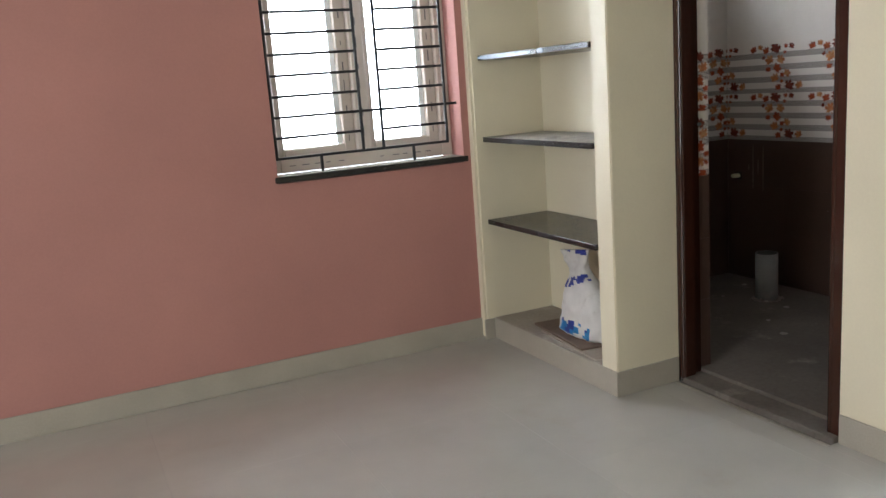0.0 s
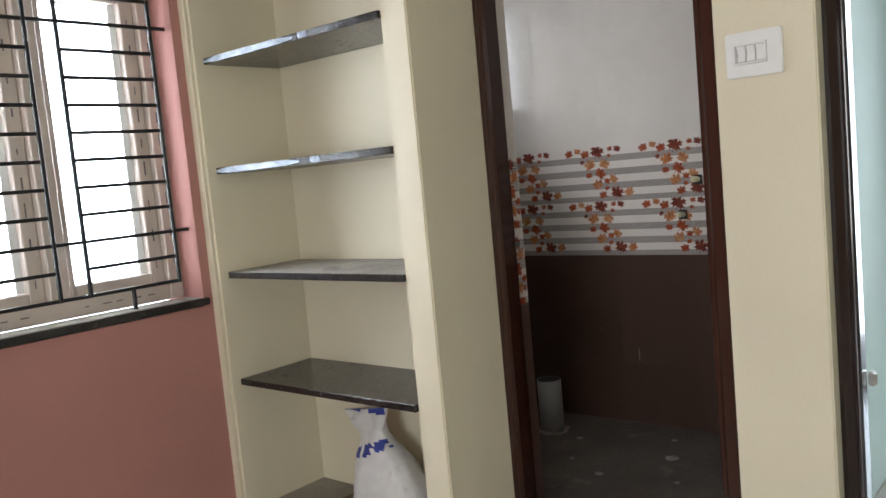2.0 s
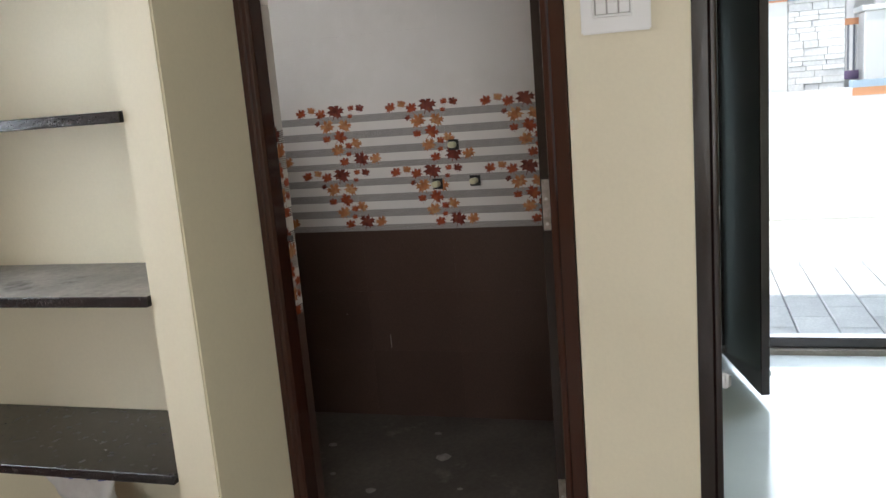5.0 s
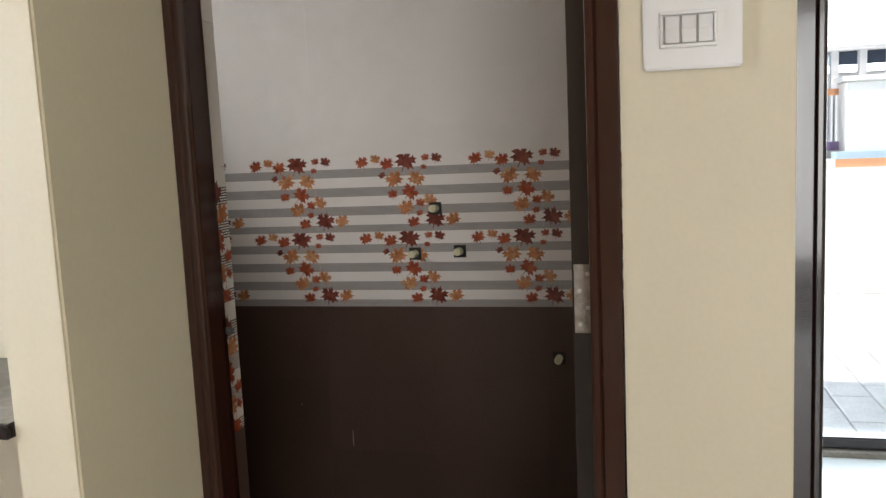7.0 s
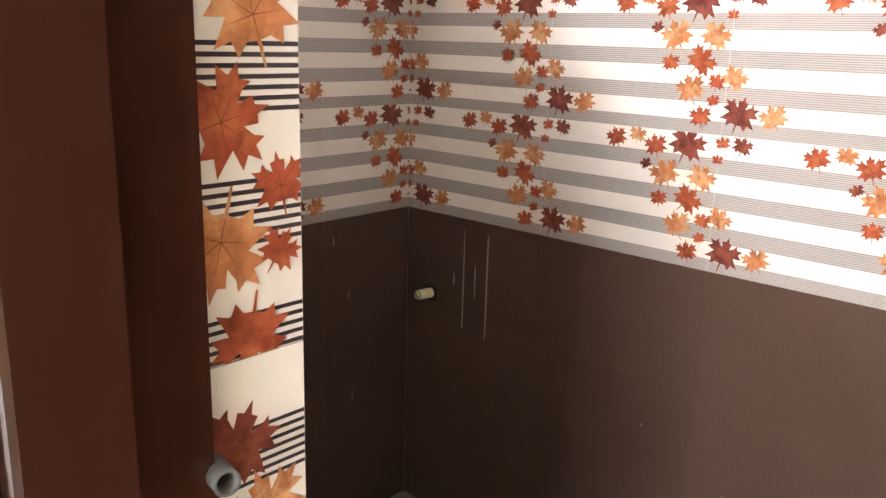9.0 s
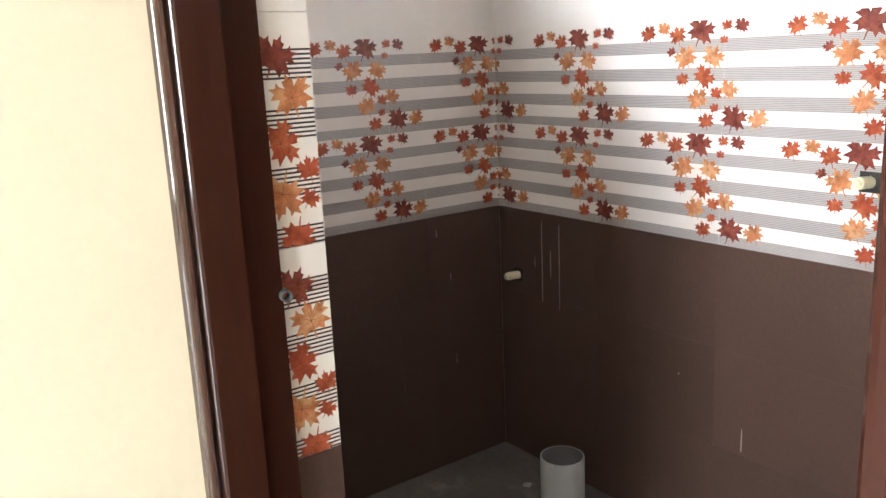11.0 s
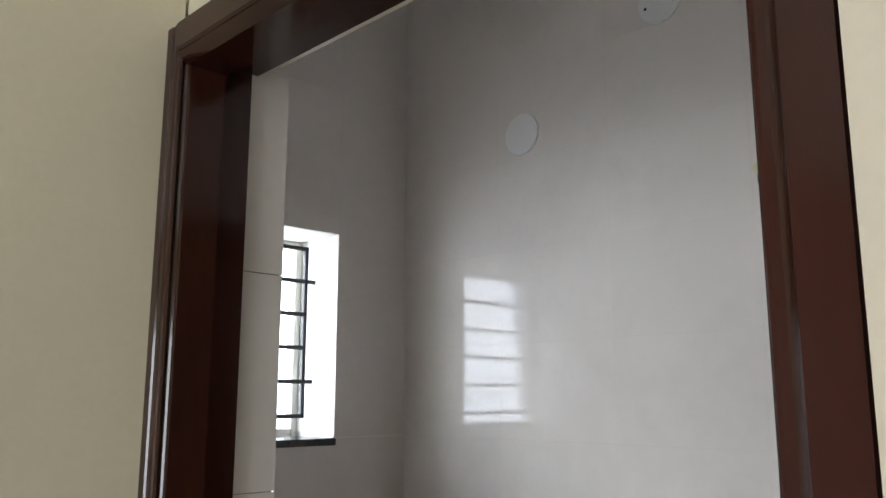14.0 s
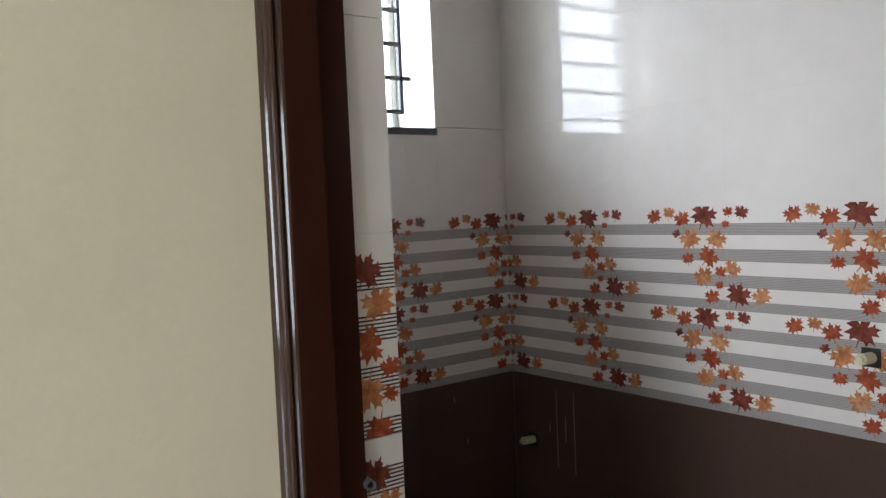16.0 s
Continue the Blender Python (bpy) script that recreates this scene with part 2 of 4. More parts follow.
def thing(name, at, label, category, group="", kind=""):
    ob = new(name)
    ob.location = at
    return tagged(ob, label, category, group, kind)


def structure(name, bm, mats, label, category, smooth=False):
    return tagged(part(name, bm, mats, smooth=smooth), label, category, kind="structure")


def box(bm, x0, x1, y0, y1, z0, z1, bevel=0.0, mat=0, seg=2):
    vs = [bm.verts.new((x, y, z)) for x in (x0, x1) for y in (y0, y1) for z in (z0, z1)]
    fs = [bm.faces.new([vs[i] for i in f]) for f in ((0, 1, 3, 2), (4, 6, 7, 5), (0, 4, 5, 1), (2, 3, 7, 6), (0, 2, 6, 4), (1, 5, 7, 3))]
    for f in fs:
        f.material_index = mat
    if bevel:
        edges = list({e for f in fs for e in f.edges})
        made = bmesh.ops.bevel(bm, geom=edges, offset=bevel, segments=seg, affect="EDGES", clamp_overlap=True)
        for f in made["faces"]:
            f.material_index = mat
    return fs


def boxes(*rows, bevel=0.0):
    bm = bmesh.new()
    for r in rows:
        box(bm, *r, bevel=bevel)
    return bm


def prism(bm, outline, z0, z1, mat=0, axis="z"):
    """Extrudes a closed outline along z, or along y ('y': outline in x, z) or x ('x': outline in y, z)."""
    def put(a, b, c):
        return {"z": (a, b, c), "y": (a, c, b), "x": (c, a, b)}[axis]
    lo = [bm.verts.new(put(a, b, z0)) for a, b in outline]
    hi = [bm.verts.new(put(a, b, z1)) for a, b in outline]
    n = len(outline)
    made = [bm.faces.new(lo[::-1]), bm.faces.new(hi)]
    made += [bm.faces.new((lo[i], lo[(i + 1) % n], hi[(i + 1) % n], hi[i])) for i in range(n)]
    for f in made:
        f.material_index = mat
    return made


def rod(bm, a, b, r, sides=8, r2=None, mat=0):
    a, b = Vector(a), Vector(b)
    m = Matrix.Translation((a + b) / 2) @ (b - a).to_track_quat("Z", "Y").to_matrix().to_4x4()
    made = bmesh.ops.create_cone(bm, cap_ends=True, segments=sides, radius1=r, radius2=r if r2 is None else r2, depth=(b - a).length, matrix=m)
    for v in made["verts"]:
        for f in v.link_faces:
            f.material_index = mat


def tube(bm, a, b, r, wall, sides=20):
    """An open pipe with a wall."""
    a, b = Vector(a), Vector(b)
    q = (b - a).to_track_quat("Z", "Y").to_matrix()
    rings = []
    for end, rad in ((a, r), (b, r), (b, r - wall), (a, r - wall)):
        rings.append([bm.verts.new(end + q @ Vector((rad * math.cos(i * math.tau / sides), rad * math.sin(i * math.tau / sides), 0))) for i in range(sides)])
    for k in range(4):
        p, n = rings[k], rings[(k + 1) % 4]
        for i in range(sides):
            f = bm.faces.new((p[i], p[(i + 1) % sides], n[(i + 1) % sides], n[i]))
            f.smooth = k in (0, 2)
            # inner wall takes the second material, its shade put into a darker grey
            f.material_index = 1 if k == 2 else 0


def piece(mesh, parent, at, name, turn=0.0):
    ob = new(name, mesh)
    ob.parent = parent
    ob.matrix_local = parent.matrix_world.inverted() @ pose(*at, 0, 0, turn) if parent.matrix_world != Matrix() else pose(*at, 0, 0, turn)
    return ob


def slab_mesh(name, w, h, t, mats, chamfer=0.0002):
    """A tile: w along x, h along z, its back at y = 0 and its face at y = -t; the face's edges are chamfered."""
    bm = bmesh.new()
    c = chamfer
    rings = [[(0, 0, 0), (w, 0, 0), (w, 0, h), (0, 0, h)], [(0, -t + c, 0), (w, -t + c, 0), (w, -t + c, h), (0, -t + c, h)],
             [(c, -t, c), (w - c, -t, c), (w - c, -t, h - c), (c, -t, h - c)]]
    vs = [[bm.verts.new(p) for p in r] for r in rings]
    for k in range(2):
        for i in range(4):
            bm.faces.new((vs[k][i], vs[k][(i + 1) % 4], vs[k + 1][(i + 1) % 4], vs[k + 1][i]))
    bm.faces.new(vs[2])
    bm.faces.new(vs[0][::-1])
    return finish(bm, name, mats)

# ---- the setting: bedroom, bathroom, hall ----
XD, XB = 2.29, 2.433          # door wall: bedroom face, bathroom face
YP, YB = 3.295, 3.370           # salmon wall face; bathroom window wall face
XE = 3.583                    # bathroom back wall face
XP, YN = 1.967, 2.303         # cupboard front; side face beside the bathroom door
CEIL = 3.0
WL, WR, WZ0, WZ1 = 0.992, 1.877, 0.892, 2.03   # bedroom window opening

# salmon wall with the window opening
structure("wall_north", boxes((-3.4, WL, YP, 3.52, 0, CEIL), (WR, 1.912, YP, 3.52, 0, CEIL), (WL, WR, YP, 3.52, 0, WZ0 - 0.03), (WL, WR, YP, 3.52, WZ1, CEIL)),
          PINK, "salmon pink painted plaster wall with a window opening", "wall")
structure("wall_north_return", boxes((1.912, XB - 0.008, YP - 0.045, 3.52, 0, CEIL), bevel=0.012), CREAM, "cream painted plaster return beside the shelf niche", "wall")
# niche wall between the bedroom and the bathroom, pillar, lintel over the door
structure("wall_niche_back", boxes((XD, XB - 0.008, YN + 0.008, YP - 0.046, 0, CEIL)), CREAM, "cream plastered back wall of the shelf niche", "wall")
structure("pillar", boxes((XP, XD - 0.001, YN, 2.402, 0, CEIL), bevel=0.004), CREAM, "narrow cream plastered pillar beside the niche", "pillar")
structure("wall_door", boxes((XD, XB - 0.008, 1.345, 1.585, 0, CEIL), (XD, XB - 0.008, 1.585, YN + 0.006, 2.084, CEIL), bevel=0.004), CREAM,
          "cream painted plaster wall between two doors", "wall")
structure("wall_south_door", boxes((XD, XB - 0.004, -1.9, 0.42, 0, CEIL), (XD, XB - 0.004, 0.42, 1.345, 2.12, CEIL)), CREAM, "cream painted plaster wall", "wall")
# no west opening is seen; this one is added to let the lamp in
structure("wall_west", boxes((-3.6, -3.4, -1.9, -0.7, 0, CEIL), (-3.6, -3.4, 1.0, 3.52, 0, CEIL), (-3.6, -3.4, -0.7, 1.0, 2.2, CEIL)), CREAM, "unseen cream plaster wall with an opening added for daylight", "wall")
structure("wall_south", boxes((-3.6, XD, -2.1, -1.9, 0, CEIL)), CREAM, "cream painted plaster wall", "wall")
structure("ceiling", boxes((-3.6, XB, -2.1, 3.7, CEIL, CEIL + 0.12)), WHITE_PAINT, "white painted ceiling", "ceiling")
# unseen slab, added only to block the sun from the west opening
structure("balcony_slab", boxes((-5.0, -3.6, -1.5, 1.8, 2.35, 2.5)), WHITE_PAINT, "unseen slab added to keep the sun out of the west opening", "slab")

# bathroom shell behind the tiles
structure("wall_bath_back", boxes((XE + 0.009, XE + 0.12, 1.44, 3.6, 0, CEIL)), WHITE_PAINT, "tiled bathroom back wall", "wall")
BW = (2.74, 3.317, 1.553, 2.144)   # bathroom window opening: x0, x1, z0, z1
structure("wall_bath_window", boxes((XB - 0.008, BW[0], YB + 0.009, 3.60, 0, CEIL), (BW[1], XE + 0.009, YB + 0.009, 3.60, 0, CEIL),
                                    (BW[0], BW[1], YB + 0.009, 3.60, 0, BW[2]), (BW[0], BW[1], YB + 0.009, 3.60, BW[3], CEIL)),
          WHITE_PAINT, "tiled bathroom wall with a small window opening", "wall")
structure("wall_bath_south", boxes((XB - 0.008, 4.0, 1.44, 1.551, 0, CEIL)), GREEN_PAINT, "pale green hall side of the bathroom wall", "wall")
structure("ceiling_bath", boxes((XB, XE + 0.12, 1.44, 3.60, CEIL + 0.002, CEIL + 0.12)), WHITE_PAINT, "white bathroom ceiling", "ceiling")
structure("floor_bath", boxes((XB - 0.06, XE + 0.01, 1.44, 3.60, -0.12, 0.03)), BATH_FLOOR, "rough dusty cement bathroom floor", "floor")

# hall beyond the bedroom door
structure("wall_hall_east", boxes((4.0, 4.66, 1.30, 1.55, 0, CEIL), (4.50, 4.66, 0.02, 1.30, 2.16, CEIL), (4.50, 4.66, -2.1, 0.02, 0, CEIL)), GREEN_PAINT,
          "pale green painted hall wall round the entrance", "wall")
structure("wall_hall_south", boxes((XB, 4.66, -2.3, -2.1, 0, CEIL)), GREEN_PAINT, "pale green painted hall wall", "wall")
structure("ceiling_hall", boxes((XB, 4.66, -2.3, 1.44, CEIL + 0.004, CEIL + 0.12)), WHITE_PAINT, "white hall ceiling", "ceiling")
# unseen roof, sized for how far its shadow reaches over the pavers
structure("roof_parapet", boxes((-3.6, 4.66, -2.3, 3.75, CEIL + 0.13, 3.35)), CONCRETE, "unseen concrete roof slab added to shade the near yard", "roof")
floor_bed = structure("floor", boxes((-3.6, XB, -2.1, 3.52, -0.12, -0.010)), GROUT, "cream vitrified tile floor with fine joints", "floor")
floor_hall = structure("floor_hall", boxes((XB, 4.56, -2.3, 1.45, -0.12, -0.010)), GROUT, "pale tiled hall floor with dark joints", "floor")

# skirting tiles
sk = 0.009
structure("baseboard_north", boxes((-3.4, XP + 0.002, YP - sk, YP - 0.001, 0, 0.1), bevel=0.002), SKIRT, "grey tile skirting along the salmon wall", "skirting")
structure("baseboard_niche", boxes((XP - sk, XP - 0.001, YN - sk, YP - sk - 0.001, 0, 0.1), bevel=0.002), SKIRT, "grey tile skirting under the shelf niche", "skirting")
structure("baseboard_pillar", boxes((XP - 0.0005, 2.262, YN - sk, YN - 0.001, 0, 0.1), bevel=0.002), SKIRT, "grey tile skirting on the pillar side", "skirting")
structure("baseboard_door", boxes((XD - sk, XD - 0.001, 1.35, 1.578, 0, 0.1), bevel=0.002), SKIRT, "pale tile skirting between the doors", "skirting")
structure("baseboard_hall", boxes((2.45, 3.99, 1.431, 1.439, 0, 0.1), (3.991, 3.999, 1.301, 1.43, 0, 0.1)), SKIRT, "grey tile skirting on the green hall wall", "skirting")
structure("baseboard_return", boxes((1.903, XP - sk - 0.001, YP - 0.054, YP - 0.046, 0, 0.1), bevel=0.002), SKIRT, "grey tile skirting on the niche return", "skirting")
structure("niche_base", boxes((XP, XD - 0.001, 2.403, YP - 0.046, 0, 0.101)), DUSTY, "dusty cement base of the shelf niche", "niche base")


# ---- bedroom window with grille ----
def bar(bm, a, b, r=0.006):
    x0, x1 = sorted((a[0], b[0])); y0, y1 = sorted((a[1], b[1])); z0, z1 = sorted((a[2], b[2]))
    box(bm, x0 - r, x1 + r, y0 - r, y1 + r, z0 - r, z1 + r, bevel=0.002, seg=1)


window = thing("window_1", (0.007, 0.010, 0.009), "beige two-sash plastic window, still wearing printed film", "window", kind="structure")
fr = bmesh.new()
for r in ((0.986, 1.032, 3.40, 3.47, 0.885, 2.02), (1.815, 1.869, 3.40, 3.47, 0.885, 2.02), (1.395, 1.462, 3.395, 3.47, 0.945, 1.955),
          (1.032, 1.815, 3.40, 3.47, 0.885, 0.945), (1.032, 1.815, 3.40, 3.47, 1.955, 2.02)):
    box(fr, *r, bevel=0.004, seg=1)
part("window_frame", fr, UPVC, window)
for x0, x1 in ((1.032, 1.395), (1.462, 1.815)):
    s = bmesh.new()
    for r in ((x0 + 0.001, x0 + 0.03, 3.425, 3.50, 0.946, 1.954), (x1 - 0.052, x1 - 0.001, 3.425, 3.50, 0.946, 1.954),
              (x0 + 0.03, x1 - 0.052, 3.425, 3.50, 0.946, 0.985), (x0 + 0.03, x1 - 0.052, 3.425, 3.50, 1.915, 1.954)):
        box(s, *r, bevel=0.004, seg=1)
    sash = part("sash", s, UPVC, window)
    f = bmesh.new()
    box(f, x1 - 0.077, x1 - 0.053, 3.455, 3.462, 0.986, 1.914)
    part("film_strip", f, FILM, sash, "white protective film along the glass")
    g = bmesh.new()
    box(g, x0 + 0.031, x1 - 0.053, 3.468, 3.473, 0.986, 1.914)
    pane = part("pane", g, GLASS, sash, "clear window pane")
    pane.visible_shadow = False
# printed marks on the film of the window profiles
for k in range(9):
    for x, y, tall in ((1.428, 3.3945, True), (1.366, 3.4245, True), (1.787, 3.4245, True), (1.842, 3.3995, True)):
        z = 1.0 + 0.104 * k + random.uniform(-0.02, 0.02)
        b = bmesh.new()
        box(b, x - 0.002, x + 0.002 + 0.002 * (k % 2), y - 0.0004, y, z, z + random.uniform(0.018, 0.05))
        part("printed_mark", b, MARK, window)
for k in range(5):
    for x0 in (1.07, 1.50):
        b = bmesh.new()
        x = x0 + 0.055 * k + random.uniform(-0.008, 0.008)
        box(b, x, x + random.uniform(0.015, 0.035), 3.3996, 3.3999, 0.912, 0.916)
        part("printed_mark", b, MARK, window)
grille = thing("window_grille", (1.41, 3.34, WZ0), "black painted square-bar iron window grille", "window grille")
zs = [0.963 + 0.0865 * i for i in range(12)]
for x in (1.009, 1.403, 1.500, 1.819):
    g = bmesh.new()
    bar(g, (x - 1.41, 0, zs[0] - WZ0), (x - 1.41, 0, zs[-1] - WZ0))
    part("upright", g, BLACK_IRON, grille)
for i, z in enumerate(zs):
    spans = [(1.009, 1.819)] if i in (0, 11) else [(0.993, 1.876)] if i in (2, 10) else [(1.009, 1.403), (1.500, 1.819)]
    for a, b in spans:
        g = bmesh.new()
        bar(g, (a - 1.41, 0.002, z - WZ0), (b - 1.41, 0.002, z - WZ0), 0.0057)
        part("crossbar", g, BLACK_IRON, grille)
for x in (1.205, 1.645):
    g = bmesh.new()
    bar(g, (x - 1.41, 0, 0.0), (x - 1.41, 0, zs[0] - WZ0 - 0.005), 0.006)
    part("foot", g, BLACK_IRON, grille)
structure("window_sill", boxes((0.979, 1.893, 3.280, 3.409, WZ0 - 0.026, WZ0 - 0.001), bevel=0.003), GRANITE, "polished black granite window sill", "sill")
d = bmesh.new()
box(d, WL + 0.004, WR - 0.004, YP + 0.004, 3.408, WZ0 - 0.0012, WZ0 + 0.0005)
structure("sill_dust", d, DUSTY, "thin grey dust on the window sill", "dust")

# ---- shelves in the niche ----
def film_strip(shelf, y0, y1, n):
    """A strip of crumpled film stuck to the front edge of a shelf, ragged at both ends."""
    b = bmesh.new()
    rings = []
    for i in range(n + 1):
        y = y0 + (y1 - y0) * i / n
        end = min(1.0, 0.35 + 4.0 * min(i, n - i) / n)
        lo, hi = 0.011 - 0.0105 * end * random.uniform(0.85, 1.0), 0.011 + 0.0112 * end * random.uniform(0.85, 1.0)
        out = -0.1648 - random.uniform(0.0, 0.0016)
        rings.append([b.verts.new(p) for p in ((-0.1632, y, lo), (out, y, lo), (out - random.uniform(0, 0.001), y, (lo + hi) / 2), (out, y, hi), (-0.1632, y, hi))])
    for p, q in zip(rings, rings[1:]):
        for k in range(5):
            b.faces.new((p[k], p[(k + 1) % 5], q[(k + 1) % 5], q[k]))
    b.faces.new(rings[0][::-1])
    b.faces.new(rings[-1])
    part("film", b, WRAP, shelf, "crinkled grey-blue protective film")


for z, mat, text in ((0.583, GRANITE, "polished black granite niche shelf"), (0.970, DUSTY_GRANITE, "dusty black granite niche shelf"),
                     (1.339, DUSTY_GRANITE, "black granite niche shelf, front edge under grey film"), (1.718, DUSTY_GRANITE, "black granite niche shelf, front edge under grey film"),
                     (2.09, DUSTY_GRANITE, "black granite niche shelf")):
    shelf = thing("niche_shelf", (2.12, 2.83, z - 0.022), text, "shelf", group="shelves in the niche")
    b = bmesh.new()
    box(b, -0.163, 0.169, -0.427, 0.419, 0, 0.022, bevel=0.0015, seg=1)
    part("slab", b, GRANITE, shelf)
    if mat is not GRANITE:
        b = bmesh.new()
        box(b, -0.158, 0.168, -0.426, 0.418, 0.0221, 0.0228)
        part("dust_layer", b, DUST_FILM, shelf, "thin grey dust")
    if z > 1.2:
        film_strip(shelf, -0.03 if z < 1.5 else -0.06, 0.417, 44)
        for ya, yb in ((-0.13, -0.085),):
            film_strip(shelf, ya, yb, 7)

# ---- switch ----
switch = thing("switch_plate", (XD, 1.485, 1.466), "white three-rocker switch plate on the wall", "light switch")
b = bmesh.new()
box(b, -0.013, -0.0005, -0.067, 0.067, -0.0535, 0.0535, bevel=0.003)
part("plate", b, PLASTIC, switch)
b = bmesh.new()
for r in ((-0.0225, -0.012, -0.033, 0.044, 0.021, 0.026), (-0.0225, -0.012, -0.033, 0.044, -0.024, -0.019), (-0.0225, -0.012, -0.033, -0.029, -0.019, 0.021), (-0.0225, -0.012, 0.040, 0.044, -0.019, 0.021)):
    box(b, *r, bevel=0.001, seg=1)
part("bezel", b, PLASTIC, switch)
# grey sheet that paints the shade of the deep gaps between rockers
b = bmesh.new()
box(b, -0.0136, -0.0128, -0.0285, 0.0395, -0.0185, 0.0205)
part("recess", b, GAP_SHADE, switch, "grey sheet painting the shade in the gaps round the rockers")
for i in range(3):
    y = 0.0155 + 0.0115 - 0.0225 * i
    b = bmesh.new()
    prism(b, [(-0.0132, -0.0170), (-0.0185, -0.0170), (-0.0145, 0.002), (-0.0215, 0.0190), (-0.0132, 0.0190)], y - 0.0094, y + 0.0094, axis="y")
    part("rocker", b, PLASTIC, switch)

# ---- bathroom door frame and leaf ----
def jamb_outline(front, back, outer, inner, s):
    """A moulded jamb: bead at the front corner, stop, and a rebate towards the back. s: the way from the outer side to the inner."""
    r = 0.005
    pts = [(front, outer), (front, inner - s * 0.018), (front + 0.003, inner - s * 0.015), (front, inner - s * 0.012)]
    pts += [(front + r - r * math.cos(a), inner - s * (r + 0.001) + s * r * math.sin(a) * 1.2) for a in (0.0, 0.5, 1.0, 1.57)]
    pts += [(front + 0.010, inner - s * 0.004), (front + 0.013, inner - s * 0.001), (front + 0.016, inner), (back - 0.046, inner), (back - 0.043, inner - s * 0.019), (back, inner - s * 0.019), (back, outer)]
    return pts


frame_1 = thing("door_frame_1", (0, 0, 0), "varnished red-brown moulded wooden door frame", "door frame", kind="structure")
b = bmesh.new()
prism(b, jamb_outline(2.266, 2.371, YN - 0.001, 2.272, -1), 0, 2.083)
part("jamb", b, FRAME_WOOD, frame_1)
b = bmesh.new()
prism(b, jamb_outline(2.296, 2.380, 1.588, 1.636, 1), 0, 2.050)
part("jamb", b, FRAME_WOOD, frame_1)
b = bmesh.new()
prism(b, [(2.265, 2.0835), (2.265, 2.053), (2.269, 2.050), (2.266, 2.047), (2.270, 2.041), (2.278, 2.036), (2.326, 2.036), (2.329, 2.05), (2.371, 2.05), (2.370, 2.0835)], 1.588, 2.278, axis="y")
part("head", b, FRAME_WOOD, frame_1)
structure("door_sill", boxes((2.266, 2.372, 1.585, YN, -0.009, 0.018), bevel=0.003), BATH_FLOOR, "grey cement strip across the bathroom doorway", "threshold")

leaf = thing("bathroom_door", (2.388, 1.651, 0.034), "open dark brown glossy laminated bathroom door", "door")
leaf.rotation_euler = (0, 0, radians(-0.3))
b = bmesh.new()
box(b, 0, 0.66, -0.019, 0.019, 0.0, 1.985, bevel=0.0015, seg=1)
part("leaf", b, LAMINATE, leaf)
b = bmesh.new()
box(b, -0.0004, 0.0, -0.0185, 0.0185, 0.001, 1.984)
part("edge_lipping", b, DARK_WOOD, leaf, "dark bare leaf edge")
b = bmesh.new()
arc = [(0.605, 0.019, 1.175), (0.605, 0.032, 1.175), (0.605, 0.040, 1.162), (0.605, 0.040, 1.062), (0.605, 0.032, 1.049), (0.605, 0.019, 1.049)]
for p, q in zip(arc, arc[1:]):
    rod(b, p, q, 0.0038, 8)
for p in (arc[0], arc[-1]):
    rod(b, p, (p[0], 0.024, p[2]), 0.010, 12)
part("pull_handle", b, CHROME, leaf, "bent steel pull handle")
b = bmesh.new()
box(b, 0.57, 0.65, 0.019, 0.021, 0.922, 0.947)
rod(b, (0.55, 0.025, 0.934), (0.665, 0.025, 0.934), 0.0042, 8)
rod(b, (0.60, 0.025, 0.934), (0.60, 0.040, 0.931), 0.0034, 8)
part("tower_bolt", b, CHROME, leaf, "steel tower bolt")
for z in (0.25, 0.965, 1.75):
    b = bmesh.new()
    box(b, -0.0022, -0.0004, -0.016, 0.016, z + 0.005, z + 0.12, bevel=0.0006, seg=1)
    rod(b, (-0.003, -0.021, z + 0.005), (-0.003, -0.021, z + 0.12), 0.005, 10)
    hinge = part("hinge", b, HINGE_STEEL, leaf, "worn steel butt hinge")
    for k in range(4):
        b = bmesh.new()
        rod(b, (-0.0022, -0.006 if k % 2 else 0.007, z + 0.020 + 0.028 * k), (-0.0036, -0.006 if k % 2 else 0.007, z + 0.020 + 0.028 * k), 0.0035, 10)
        part("screw", b, CHROME, hinge)

# ---- bedroom door frame to the hall ----
frame_2 = thing("door_frame_2", (0, 0, 0), "dark varnished wooden bedroom door frame", "door frame", kind="structure")
b = bmesh.new()
prism(b, jamb_outline(2.335, 2.44, 1.344, 1.296, -1), 0, 2.06)
part("jamb", b, DARK_WOOD, frame_2)
b = bmesh.new()
prism(b, jamb_outline(2.335, 2.44, 0.421, 0.477, 1), 0, 2.06)
part("jamb", b, DARK_WOOD, frame_2)
b = bmesh.new()
box(b, 2.335, 2.44, 0.421, 1.344, 2.061, 2.119, bevel=0.003, seg=1)
part("head", b, DARK_WOOD, frame_2)
b = bmesh.new()
box(b, 2.400, 2.424, 1.280, 1.2955, 0.636, 0.672, bevel=0.003)
rod(b, (2.406, 1.283, 0.642), (2.406, 1.283, 0.668), 0.008, 10)
part("ball_catch", b, CHROME, frame_2, "small steel door catch")
b = bmesh.new()
box(b, 2.370, 2.373, 1.2945, 1.2955, 1.02, 1.05)
part("strike_slot", b, CHROME, frame_2)

# ---- sack, board and paper in the niche ----
sack = thing("cement_sack", (2.135, 2.715, 0.117), "crumpled white plastic sack with blue print, tied narrow at the top", "sack")
